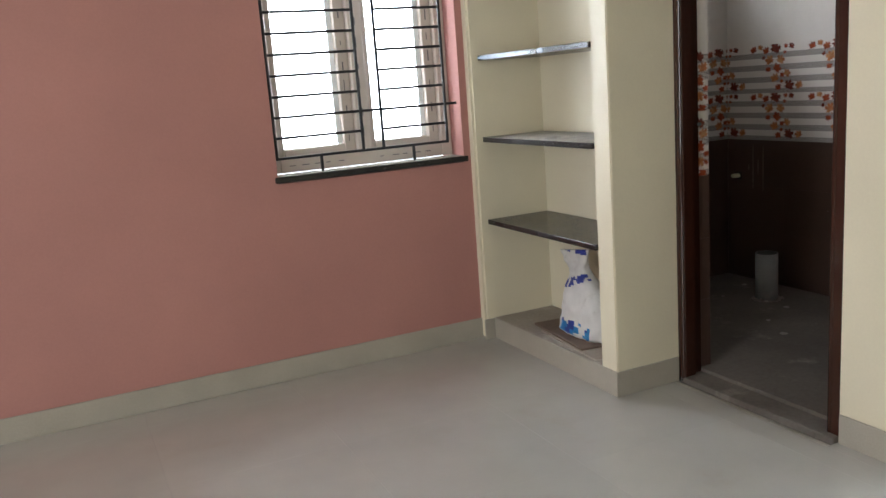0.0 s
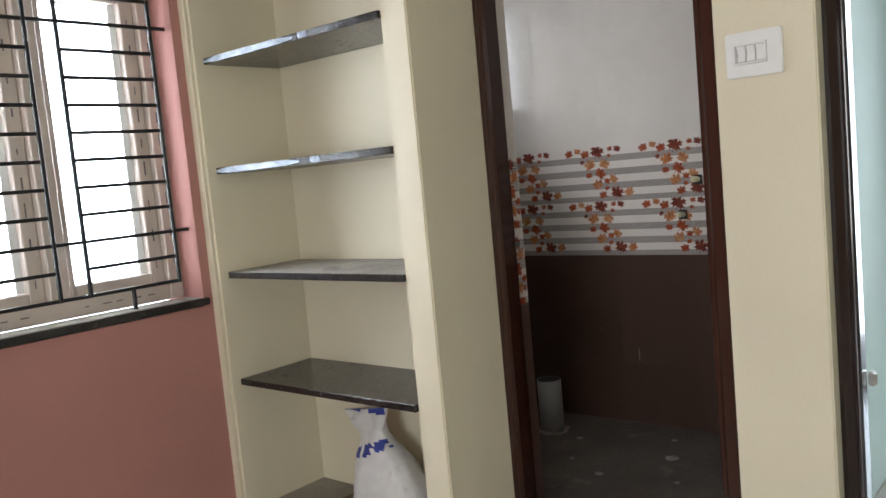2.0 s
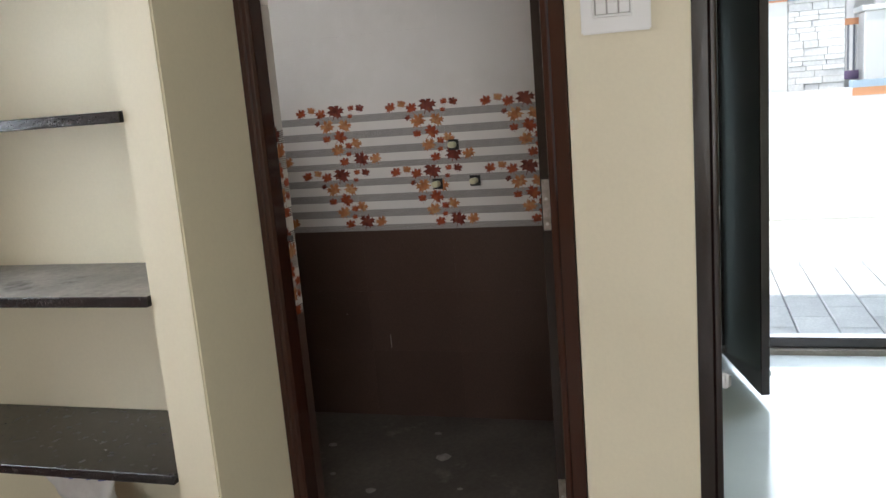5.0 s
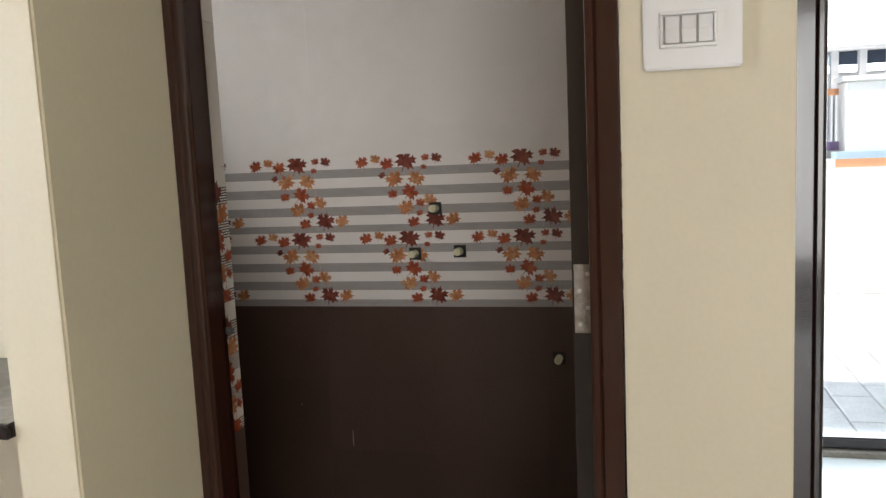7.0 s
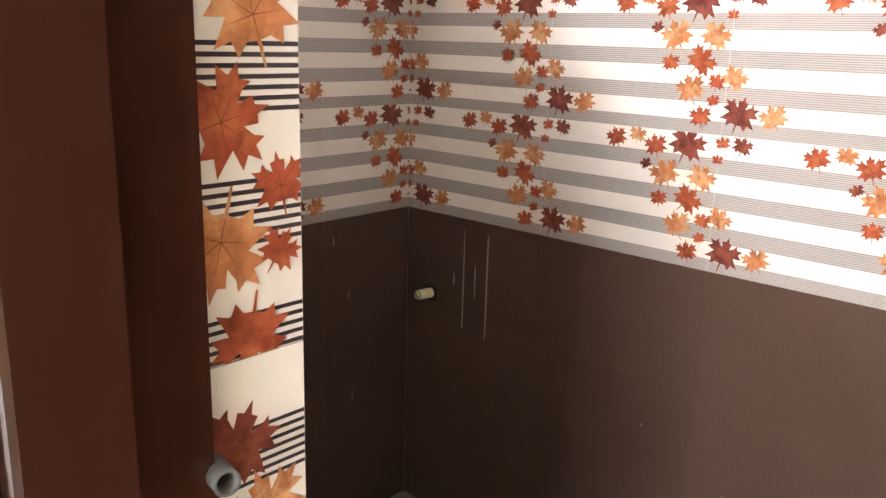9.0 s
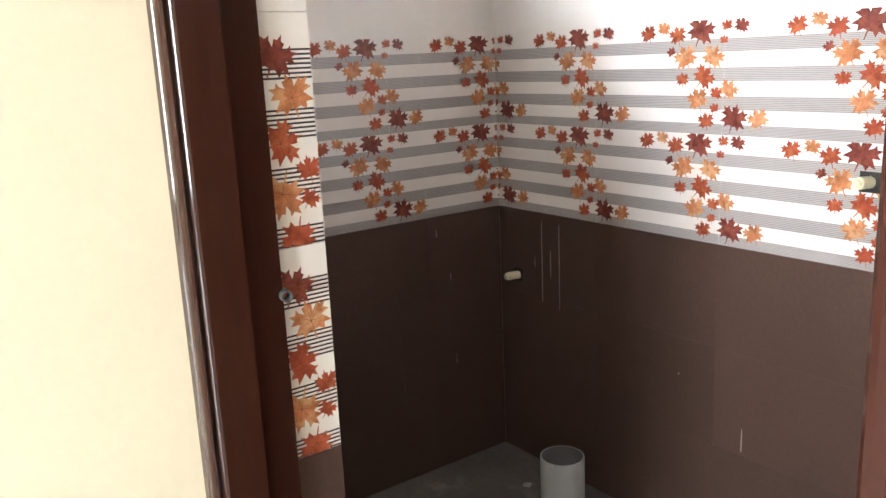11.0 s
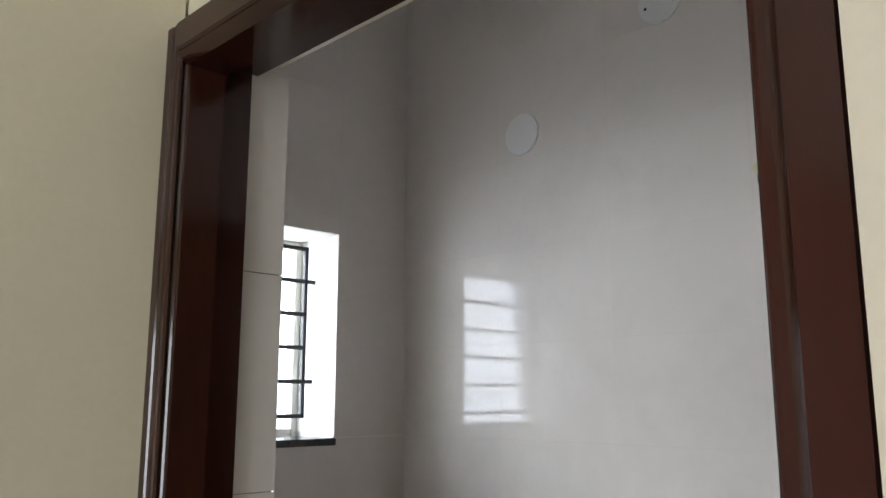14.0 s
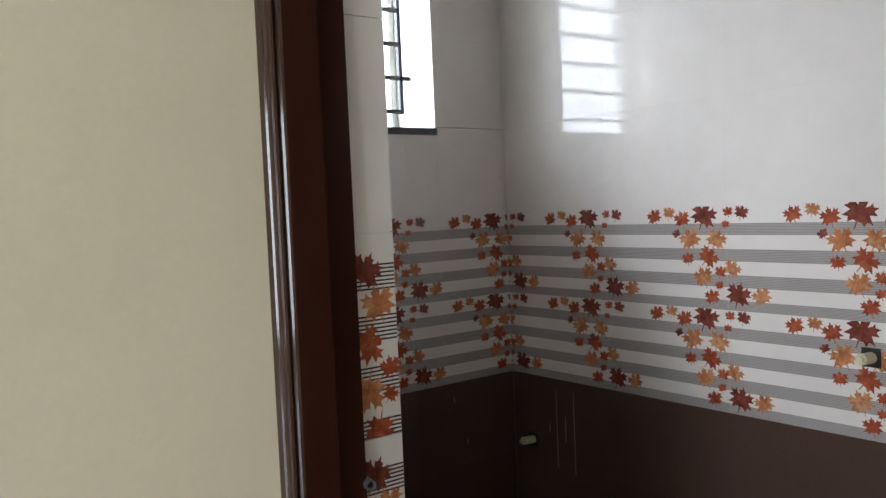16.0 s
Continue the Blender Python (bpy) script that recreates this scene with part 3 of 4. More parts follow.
rings = [(0.0, 0.155, 0.075, 0, 0), (0.012, 0.166, 0.085, 0, 0), (0.06, 0.163, 0.083, -0.002, 0), (0.12, 0.148, 0.075, 0.004, 0.002), (0.18, 0.120, 0.062, 0.022, 0.006),
         (0.225, 0.088, 0.048, 0.045, 0.010), (0.255, 0.066, 0.036, 0.062, 0.012), (0.285, 0.064, 0.028, 0.075, 0.010), (0.315, 0.082, 0.020, 0.085, 0.006), (0.345, 0.098, 0.012, 0.086, 0.0), (0.362, 0.104, 0.006, 0.085, -0.004)]
b = bmesh.new()
seg, stack = 56, []
levels = []
for (za, wa, da, ya, xa), (zb, wb, db, yb, xb) in zip(rings, rings[1:]):
    for k in range(5):
        f = k / 5
        levels.append([u + (v - u) * f for u, v in zip((za, wa, da, ya, xa), (zb, wb, db, yb, xb))])
levels.append(list(rings[-1]))
for z, w, dep, cy, cx in levels:
    row = []
    for i in range(seg):
        a = i * math.tau / seg
        c, s = math.cos(a), math.sin(a)
        e = 0.72
        px, py = dep * math.copysign(abs(c) ** e, c), w * math.copysign(abs(s) ** e, s)
        p = Vector((cx + px, cy + py, z + 0.03 * (z / 0.36) ** 2 * (-(py) / 0.1) * 0.5))
        wob = noise.noise(Vector((p.x * 26, p.y * 26, p.z * 22))) * 0.010 + noise.noise(Vector((p.x * 70, p.y * 70, p.z * 50))) * 0.004
        p.x += wob * c
        p.y += wob * s * 0.8
        row.append(b.verts.new(p))
    stack.append(row)
for j in range(len(stack) - 1):
    for i in range(seg):
        f = b.faces.new((stack[j][i], stack[j][(i + 1) % seg], stack[j + 1][(i + 1) % seg], stack[j + 1][i]))
        m = f.calc_center_median()
        front = m.x < 0.0
        skew = m.z + 0.35 * m.y
        wave = math.sin(m.y * 95) * 0.012
        if front and m.z < 0.062 + wave and abs(m.y - 0.02) < 0.12 and m.z > 0.008:
            f.material_index = 2 if math.sin(m.y * 70 + m.z * 60) > 0.2 else 1 if math.sin(m.y * 41) > -0.4 else 0
        elif front and 0.232 < skew < 0.268 and math.sin(m.y * 120) > -0.75:
            f.material_index = 1
        elif m.z > 0.349 and math.sin(m.y * 60) > -0.5:
            f.material_index = 1
b.faces.new(stack[0][::-1])
b.faces.new(stack[-1])
part("sack_body", b, [BAG, BAG_BLUE, BAG_CYAN], sack, smooth=True)
board = thing("brown_board", (2.115, 2.80, 0.106), "flat dark brown board under the sack", "board")
b = bmesh.new()
box(b, -0.10, 0.10, -0.24, 0.20, 0, 0.010, bevel=0.002, seg=1)
part("sheet", b, BOARD, board)
board.rotation_euler = (0, 0, radians(-6))
paper = thing("newspaper_sheet", (2.07, 2.69, 0.1012), "stained folded newspaper on the niche base", "newspaper")
b = bmesh.new()
box(b, -0.075, 0.10, -0.25, 0.22, 0, 0.0046)
part("sheet", b, PAPER, paper)
paper.rotation_euler = (0, 0, radians(-5))

# ---- bathroom fixtures ----
TW, TH = 0.374, 0.248
WSEAM = 0.026
DADO, BAND = 0.805, 0.805 + 2 * TH
frame_y = YB + 0.009

bath_window = thing("window_2", (0, 0, 0), "small bathroom window with white louvre frame", "window", kind="structure")
b = bmesh.new()
for r in ((BW[0], BW[0] + 0.03, 3.555, 3.595, BW[2], BW[3]), (BW[1] - 0.022, BW[1], 3.555, 3.595, BW[2], BW[3]), (BW[0] + 0.03, BW[1] - 0.022, 3.555, 3.595, BW[2], BW[2] + 0.025), (BW[0] + 0.03, BW[1] - 0.022, 3.555, 3.595, BW[3] - 0.025, BW[3])):
    box(b, *r, bevel=0.003, seg=1)
part("window_frame", b, WHITE_PAINT, bath_window)
structure("bath_window_sill", boxes((BW[0] - 0.004, BW[1] + 0.006, YB - 0.004, 3.55, BW[2] - 0.018, BW[2] + 0.002), bevel=0.002), GRANITE, "black granite sill of the bathroom window", "sill")
bars = thing("bathroom_window_grille", (3.03, 3.49, BW[2]), "black iron bars in the bathroom window", "window grille")
for x in (2.80, 3.287):
    b = bmesh.new()
    bar(b, (x - 3.03, 0, 0.062), (x - 3.03, 0, 0.558))
    part("upright", b, BLACK_IRON, bars)
for i in range(6):
    a, c = (2.80, 3.287) if i not in (1, 4) else (2.742, 3.316)
    b = bmesh.new()
    bar(b, (a - 3.03, 0, 0.062 + 0.0992 * i), (c - 3.03, 0, 0.062 + 0.0992 * i))
    part("crossbar", b, BLACK_IRON, bars)


def stub(x, y, z, way, hole=0.040, length=0.045, r=0.012):
    """A capped water outlet sticking out of a square cut in the tile."""
    ob = thing("pipe_stub", (x, y, z), "capped cream water outlet in a square tile cut", "pipe outlet", group="capped water outlets")
    # thin dark sheet on the tile paints the shade of the cut
    b = bmesh.new()
    box(b, -0.0015, -0.0003, -hole / 2, hole / 2, -hole / 2, hole / 2)
    part("tile_cut", b, HOLE_SHADE_SCREW, ob, "dark square sheet painting the shade of the tile cut")
    b = bmesh.new()
    rod(b, (0.0, 0, 0), (-length, 0.0, 0.003), r, 14)
    part("plug", b, CPVC, ob)
    b = bmesh.new()
    rod(b, (-length, 0, 0.003), (-length - 0.008, 0, 0.003), r * 0.62, 6)
    part("cap", b, CPVC, ob)
    ob.rotation_euler = (0, 0, way)
    return ob


FX = XE
for y, z in ((2.195, 1.124), (2.269, 0.979), (2.121, 0.985), (1.815, 0.640), (3.288, 0.604), (2.191, 2.150)):
    stub(FX, y, z, 0.0)
cap = thing("drain_cap", (FX, 1.691, 0.521), "round grey capped waste outlet in the wall", "pipe cap")
b = bmesh.new()
rod(b, (0, 0, 0), (-0.03, 0, 0), 0.031, 24)
part("collar", b, PVC, cap)
b = bmesh.new()
rod(b, (-0.03, 0, 0), (-0.036, 0, 0), 0.026, 24)
part("lid", b, PVC, cap)
for y, z in ((2.881, 2.400), (2.428, 2.640)):
    plate = thing("round_cover_plate", (FX, y, z), "round white plastic junction box cover", "cover plate", group="round cover plates")
    b = bmesh.new()
    rod(b, (-0.0006, 0, 0), (-0.004, 0, 0), 0.060, 36, r2=0.059)
    part("disc", b, PLASTIC, plate)
    for k in (-1, 1) if z > 2.5 else ():
        b = bmesh.new()
        rod(b, (-0.004, 0.04 * k, -0.01), (-0.005, 0.04 * k, -0.01), 0.004, 10)
        part("screw", b, HOLE_SHADE_SCREW, plate)
waste = thing("soil_pipe", (3.33, 2.852, 0.03), "grey plastic pipe standing open in the cement floor", "waste pipe")
b = bmesh.new()
tube(b, (0, 0, 0.0), (0, 0, 0.238), 0.055, 0.004, 28)
part("pipe", b, [PVC, PVC_IN_SHADE], waste)
b = bmesh.new()
for i in range(18):
    a = i * math.tau / 18
    r = 0.058 + 0.014 * random.random()
    rod(b, (r * math.cos(a), r * math.sin(a), -0.002), (r * math.cos(a), r * math.sin(a), 0.006 + 0.008 * random.random()), 0.016, 7, r2=0.004)
part("mortar_collar", b, DUSTY, waste, "rough cement packed round the pipe")
nib_pipe = thing("conduit_end", (2.3745, 2.300, 1.005), "short open grey conduit in the narrow tiled edge", "conduit")
b = bmesh.new()
tube(b, (0, 0.0, 0), (-0.004, -0.020, 0.001), 0.0066, 0.0014, 18)
part("pipe", b, [PIPE_GREY, PVC_IN_SHADE], nib_pipe)
for x, y, s in ((2.95, 2.40, 0.020), (3.22, 2.22, 0.028), (3.05, 2.58, 0.012), (3.42, 2.30, 0.014), (3.28, 2.68, 0.018), (3.0, 2.1, 0.010), (3.45, 3.12, 0.014), (3.2, 3.02, 0.01)):
    chip = thing("plaster_chip", (x, y, 0.03), "small pale plaster crumb on the bathroom floor", "debris", group="crumbs on the bathroom floor")
    b = bmesh.new()
    bmesh.ops.create_icosphere(b, subdivisions=1, radius=s)
    for v in b.verts:
        v.co = Vector((v.co.x * (0.8 + 0.5 * random.random()), v.co.y * (0.8 + 0.5 * random.random()), max(v.co.z, 0) * 0.35))
    part("crumb", b, DUSTY, chip)


# dried pale drips on the brown tiles
for x, y, z0, z1, turn in ((FX, 3.185, 0.54, 0.78, 0), (FX, 3.115, 0.53, 0.78, 0), (FX, 3.215, 0.64, 0.67, 0), (FX, 3.15, 0.62, 0.70, 0), (3.345, YB, 0.745, 0.765, 90), (3.39, YB, 0.61, 0.63, 90), (3.40, YB, 0.35, 0.38, 90), (FX, 2.70, 0.46, 0.466, 0), (FX, 2.52, 0.32, 0.38, 0)):
    drip = thing("dried_drip", (x, y, z0), "dried pale cement drip on the brown tile", "stain", group="dried drips on the dado")
    b = bmesh.new()
    n = 9
    left, right = [], []
    for k in range(n):
        z = (z1 - z0) * k / (n - 1)
        w = 0.0018 * (0.5 + 0.5 * math.sin(3.0 * k / n + x * 50 + z0 * 30) ** 2) * (1.0 if k < n - 1 else 0.3)
        left.append((-w, z))
        right.append((w, z))
    prism(b, left + right[::-1], -0.0009, -0.0002, axis="x")
    part("streak", b, DRIP, drip)
    drip.rotation_euler = (0, 0, radians(turn))


# ---- printed leaf tiles ----
HALF = [(0.0, 0.62), (0.055, 0.45), (0.15, 0.44), (0.125, 0.25), (0.25, 0.35), (0.30, 0.47), (0.36, 0.34), (0.54, 0.37), (0.43, 0.22), (0.57, 0.11), (0.325, 0.05),
        (0.42, -0.07), (0.55, -0.22), (0.33, -0.19), (0.29, -0.37), (0.15, -0.245), (0.025, -0.26), (0.014, -0.54)]
LEAF = HALF + [(-x, y) for x, y in HALF[:0:-1]]
# leaves of one print: across, down (fractions of the tile), size in fractions of its width, colour, turn
PRINT = [(0.013, 0.06, 0.070, 0, 10), (0.107, 0.07, 0.092, 2, -15), (-0.005, 0.18, 0.055, 0, 0), (0.446, 0.10, 0.110, 0, 20), (0.565, 0.06, 0.090, 1, -10),
         (0.670, 0.13, 0.115, 0, 15), (0.833, 0.10, 0.175, 2, -20), (0.625, 0.27, 0.062, 2, 30), (0.732, 0.33, 0.150, 1, 25), (0.922, 0.33, 0.138, 1, -25),
         (0.710, 0.52, 0.088, 0, 5), (0.860, 0.50, 0.140, 0, -40), (0.826, 0.70, 0.138, 1, 20), (0.951, 0.64, 0.082, 0, -10), (0.033, 0.61, 0.118, 1, -30),
         (0.944, 0.77, 0.062, 0, 15), (0.888, 0.89, 0.105, 0, 10), (0.074, 0.86, 0.160, 2, -15), (0.237, 0.86, 0.122, 1, 25)]
STRIPES = [(0.166, 0.278), (0.412, 0.530), (0.660, 0.778), (0.905, 1.0)]


def clipped(poly, w, h):
    for axis, lim, sign in ((0, 0, 1), (0, w, -1), (1, 0, 1), (1, h, -1)):
        out = []
        for i, p in enumerate(poly):
            q = poly[i - 1]
            a, c = sign * (p[axis] - lim), sign * (q[axis] - lim)
            if (a >= 0) != (c >= 0):
                t = c / (c - a)
                out.append((q[0] + (p[0] - q[0]) * t, q[1] + (p[1] - q[1]) * t))
            if a >= 0:
                out.append(p)
        poly = out
        if len(poly) < 3:
            return []
    return poly


def decal(bm, poly, w, h, depth, mat):
    poly = clipped(poly, w, h)
    keep = [p for i, p in enumerate(poly) if (p[0] - poly[i - 1][0]) ** 2 + (p[1] - poly[i - 1][1]) ** 2 > 1e-10]
    if len(keep) > 2:
        f = bm.faces.new([bm.verts.new((x, depth, z)) for x, z in keep])
        f.material_index = mat


def leaf_poly(cx, cz, size, turn):
    c, s = math.cos(radians(turn)), math.sin(radians(turn))
    return [(cx + size * (c * x - s * y), cz + size * (s * x + c * y)) for x, y in LEAF]


def print_mesh(name, w, h, u0, t=0.009, full=TW, tall=TH):
    """A glazed tile w by h with the stripe and leaf print; u0: where its left edge cuts the print, in metres."""
    base = slab_mesh(name, w, h, t, [WHITE_CERAMIC, STRIPE_INK, LEAF_RED, LEAF_ORANGE, LEAF_DARK, LINE_INK])
    bm = bmesh.new()
    c = 0.0002
    for a, b2 in STRIPES:
        n = 8
        decal(bm, [(c, tall * (1 - b2)), (w - c, tall * (1 - b2)), (w - c, tall * (1 - a)), (c, tall * (1 - a))], w, h, -t - 0.0002, 1)
        for k in range(n):
            za = tall * (1 - (a + (b2 - a) * (k + 0.28) / n))
            zb = tall * (1 - (a + (b2 - a) * (k + 0.70) / n))
            decal(bm, [(c, zb), (w - c, zb), (w - c, za), (c, za)], w, h, -t - 0.0003, 5)
    for k, (u, v, s, m, turn) in enumerate(PRINT):
        for wrap in (-1, 0, 1):
            cx, cz = (u + wrap) * full - u0, tall * (1 - v)
            if -s * full < cx < w + s * full:
                decal(bm, leaf_poly(cx, cz, s * full * 0.98, turn), w - c, h, -t - 0.0006 - 0.00004 * k, 2 + m)
    bm.normal_update()
    for f in bm.faces:
        if f.normal.y > 0:
            f.normal_flip()
    bm.from_mesh(base)
    bm.to_mesh(base)
    bm.free()
    return base


CACHE = {}


def tile_mesh(kind, w, h, u0=0.0):
    key = (kind, round(w, 3), round(h, 3), round(u0 % TW, 3))
    if key not in CACHE:
        if kind == "print":
            CACHE[key] = print_mesh("printed_tile", w, h, u0)
        else:
            CACHE[key] = slab_mesh(kind + "_tile", w, h, 0.009, WHITE_CERAMIC if kind == "white" else BROWN_CERAMIC)
    return CACHE[key]


def tile_wall(parent, length, seam, put, turn, hole=None, print_rows=2):
    """Tiles a wall of that length; seam: the first joint from its left end; put(s, z): the place at s metres along; hole: (s0, s1, z0, z1) left open."""
    cuts = [0.0]
    s = seam
    while s < length - 0.01:
        if s > 0.01:
            cuts.append(s)
        s += TW
    cuts.append(length)
    z_cuts = [0.0] + [DADO - TH * k for k in (2, 1)] + [DADO, DADO + TH, BAND] + [BAND + 0.257 * k for k in range(1, 7) if BAND + 0.257 * k < CEIL - 0.02] + [CEIL]
    if hole:
        cuts = sorted(set(cuts + [hole[0], hole[1]]))
        z_cuts = sorted(set(z_cuts + [hole[2], hole[3]]))
    j = 0.0001
    for a, b2 in zip(cuts, cuts[1:]):
        for z0, z1 in zip(z_cuts, z_cuts[1:]):
            if b2 - a < 0.006 or z1 - z0 < 0.006:
                continue
            if hole and hole[0] - 1e-6 <= a and b2 <= hole[1] + 1e-6 and hole[2] - 1e-6 <= z0 and z1 <= hole[3] + 1e-6:
                continue
            kind = "brown" if z1 <= DADO + 0.01 else "print" if z1 <= BAND + 0.01 else "white"
            ob = new("wall_tile", tile_mesh(kind, b2 - a - j, z1 - z0 - j, (a - seam) % TW))
            ob.parent = parent
            ob.matrix_local = put(a + j / 2, z0 + j / 2) @ pose(0, 0, 0, 0, 0, turn)

# ---- entrance door and the yard outside ----
frame_3 = thing("door_frame_3", (0, 0, 0), "dark brown wooden entrance frame with a low threshold", "door frame", kind="structure")
for y0, y1 in ((1.24, 1.299), (0.021, 0.085)):
    b = bmesh.new()
    box(b, 4.51, 4.61, y0, y1, 0.03, 2.10, bevel=0.004, seg=1)
    part("jamb", b, DARK_WOOD, frame_3)
b = bmesh.new()
box(b, 4.51, 4.61, 0.021, 1.299, 2.101, 2.158, bevel=0.004, seg=1)
part("head", b, DARK_WOOD, frame_3)
b = bmesh.new()
box(b, 4.53, 4.60, 0.086, 1.239, 0.026, 0.075, bevel=0.004, seg=1)
part("threshold", b, DARK_WOOD, frame_3)
structure("entrance_step", boxes((4.50, 4.68, 0.02, 1.299, -0.009, 0.024), bevel=0.003), DUSTY, "beige stone strip under the entrance threshold", "step")
main = thing("entrance_door", (4.505, 1.225, 0.035), "open dark brown panelled entrance door leaf", "door")
main.rotation_euler = (0, 0, radians(180 + 13.8))
b = bmesh.new()
box(b, 0, 0.625, -0.018, 0.018, 0, 2.05, bevel=0.003, seg=1)
part("leaf", b, DARK_WOOD, main)
for z0, z1 in ((0.12, 0.62), (0.74, 1.24), (1.36, 1.92)):
    b = bmesh.new()
    for r in ((0.09, 0.105, 0.018, 0.024, z0, z1), (0.465, 0.48, 0.018, 0.024, z0, z1), (0.105, 0.465, 0.018, 0.024, z0, z0 + 0.015), (0.105, 0.465, 0.018, 0.024, z1 - 0.015, z1)):
        box(b, *r, bevel=0.002, seg=1)
    part("panel_moulding", b, DARK_WOOD, main)
for z in (1.11, 0.66, 1.98):
    b = bmesh.new()
    box(b, 0.50, 0.56, 0.018, 0.021, z, z + 0.04)
    rod(b, (0.49, 0.028, z + 0.02), (0.58, 0.028, z + 0.02), 0.006, 8)
    rod(b, (0.53, 0.028, z + 0.02), (0.53, 0.05, z + 0.04), 0.005, 8)
    part("bolt", b, CHROME, main, "steel sliding bolt")
b = bmesh.new()
box(b, 0.52, 0.55, 0.018, 0.05, 0.05, 0.075, bevel=0.003)
part("door_stop", b, CHROME, main)

ground = structure("ground", boxes((4.68, 900, -400, 400, -0.5, -0.10)), GROUND, "pale dusty sunlit ground", "ground")
paving = structure("pavement", boxes((4.68, 6.6, -1.6, 2.6, -0.10, -0.075)), GROUT, "grey concrete pavers in running bond", "pavement")
pm = slab_mesh("paver", 0.395, 0.195, 0.03, PAVER, 0.006)
row = 0
y = -1.6
while y < 2.55:
    x = 4.69 - (0.2 if row % 2 else 0)
    while x < 6.5:
        if x > 4.685:
            ob = new("paver", pm)
            ob.parent = paving
            ob.matrix_local = pose(x, y, -0.0745 - 0.004 * random.random(), -90, 0, 0)
        x += 0.402
    y += 0.202
    row += 1

compound = thing("compound_wall", (8.6, 0, -0.1), "white painted low compound wall in full sun", "wall")
b = bmesh.new()
box(b, 0, 0.15, -6, 6, 0, 1.16, bevel=0.01, seg=1)
part("wall", b, COMPOUND, compound)
b = bmesh.new()
box(b, -0.02, 0.17, -6, -0.05, 1.161, 1.22)
part("coping", b, COPING, compound, "blue-grey coping strip")
b = bmesh.new()
box(b, -0.004, 0.0, -6, -0.05, 1.09, 1.16)
part("painted_band", b, ORANGE, compound, "orange painted band")
stone = thing("stone_clad_panel", (9.0, 0.19, -0.1), "gate panel clad in pale split ledge stone with blue-grey coping", "stone wall")
b = bmesh.new()
box(b, 0.03, 0.3, -0.24, 0.24, 0, 1.97)
part("core", b, CONCRETE, stone)
z = 1.0
while z < 1.955:
    hgt = random.choice((0.045, 0.06, 0.07))
    y = -0.24
    while y < 0.235:
        w = min(random.uniform(0.12, 0.28), 0.24 - y)
        b = bmesh.new()
        box(b, -0.01 - 0.02 * random.random(), 0.029, y + 0.002, y + w - 0.002, z + 0.001, min(z + hgt - 0.002, 1.968), bevel=0.004, seg=1)
        part("ledge_stone", b, STONE, stone)
        y += w
    z += hgt
b = bmesh.new()
box(b, -0.05, 0.33, -0.26, 0.24, 1.971, 2.05, bevel=0.005, seg=1)
part("coping", b, COPING, stone)
panel = thing("white_gate_wall", (9.0, 1.4, -0.1), "white painted wall with a small grilled vent and blue-grey coping", "wall")
b = bmesh.new()
for r in ((0, 0.25, -0.965, -0.79, 0, 1.97), (0, 0.25, -0.57, 1.6, 0, 1.97), (0, 0.25, -0.79, -0.57, 0, 1.13), (0, 0.25, -0.79, -0.57, 1.32, 1.97), (0.2, 0.25, -0.79, -0.57, 1.13, 1.32)):
    box(b, *r)
part("wall", b, COMPOUND, panel)
b = bmesh.new()
box(b, -0.05, 0.3, -0.965, 1.6, 1.985, 2.05, bevel=0.005, seg=1)
part("coping", b, COPING, panel)
b = bmesh.new()
box(b, -0.02, 0.26, -0.965, 1.6, 1.971, 1.984)
part("painted_band", b, ORANGE, panel, "thin orange painted band")
for k in range(5):
    b = bmesh.new()
    rod(b, (0.04, -0.765 + 0.043 * k, 1.13), (0.04, -0.765 + 0.043 * k, 1.32), 0.008, 6)
    part("vent_bar", b, FENCE_PAINT, panel)
rail = thing("metal_fence", (9.3, -0.2, -0.1), "grey painted steel fence on a low white plinth", "fence")
for i in range(4):
    b = bmesh.new()
    rod(b, (0, 0.02 + i * 0.05, 1.30), (0, 0.02 + i * 0.05, 1.72), 0.010, 6)
    part("upright", b, FENCE_PAINT, rail)
b = bmesh.new()
box(b, -0.012, 0.012, -0.05, 0.20, 1.72, 1.78)
part("top_rail", b, ORANGE, rail, "orange top rail")
b = bmesh.new()
box(b, -0.03, 0.03, -0.05, 0.20, 0.0, 1.30)
part("plinth", b, COMPOUND, rail)
cloth = thing("purple_cloth", (9.255, -0.12, 1.12), "purple cloth hung on the fence plinth", "cloth")
b = bmesh.new()
box(b, -0.012, 0.012, -0.10, 0.08, 0, 0.08, bevel=0.006, seg=2)
part("fold", b, PURPLE, cloth)
pillar2 = thing("white_gate_pillar", (9.0, -0.42, -0.1), "white painted gate pillar", "pillar")
b = bmesh.new()
box(b, 0, 0.35, -0.20, 0.205, 0, 1.82, bevel=0.01, seg=1)
part("pillar", b, COMPOUND, pillar2)
b = bmesh.new()
box(b, -0.03, 0.38, -0.23, 0.235, 1.821, 1.87, bevel=0.008, seg=1)
part("cap", b, COMPOUND, pillar2)

house = thing("unfinished_building", (30, -2.9, -0.1), "open concrete frame of an unfinished building", "building")
for i in range(-6, 8):
    b = bmesh.new()
    box(b, 0, 0.3, 0.83 * i - 0.11, 0.83 * i + 0.11, 0, 3.86)
    part("column", b, COMPOUND, house)
b = bmesh.new()
box(b, -0.1, 6, -6, 7, 3.861, 4.0)
part("slab", b, COMPOUND, house)
# shade below the slab is put into this beam's dark colour
b = bmesh.new()
box(b, 0.35, 0.7, -6, 7, 3.46, 3.86)
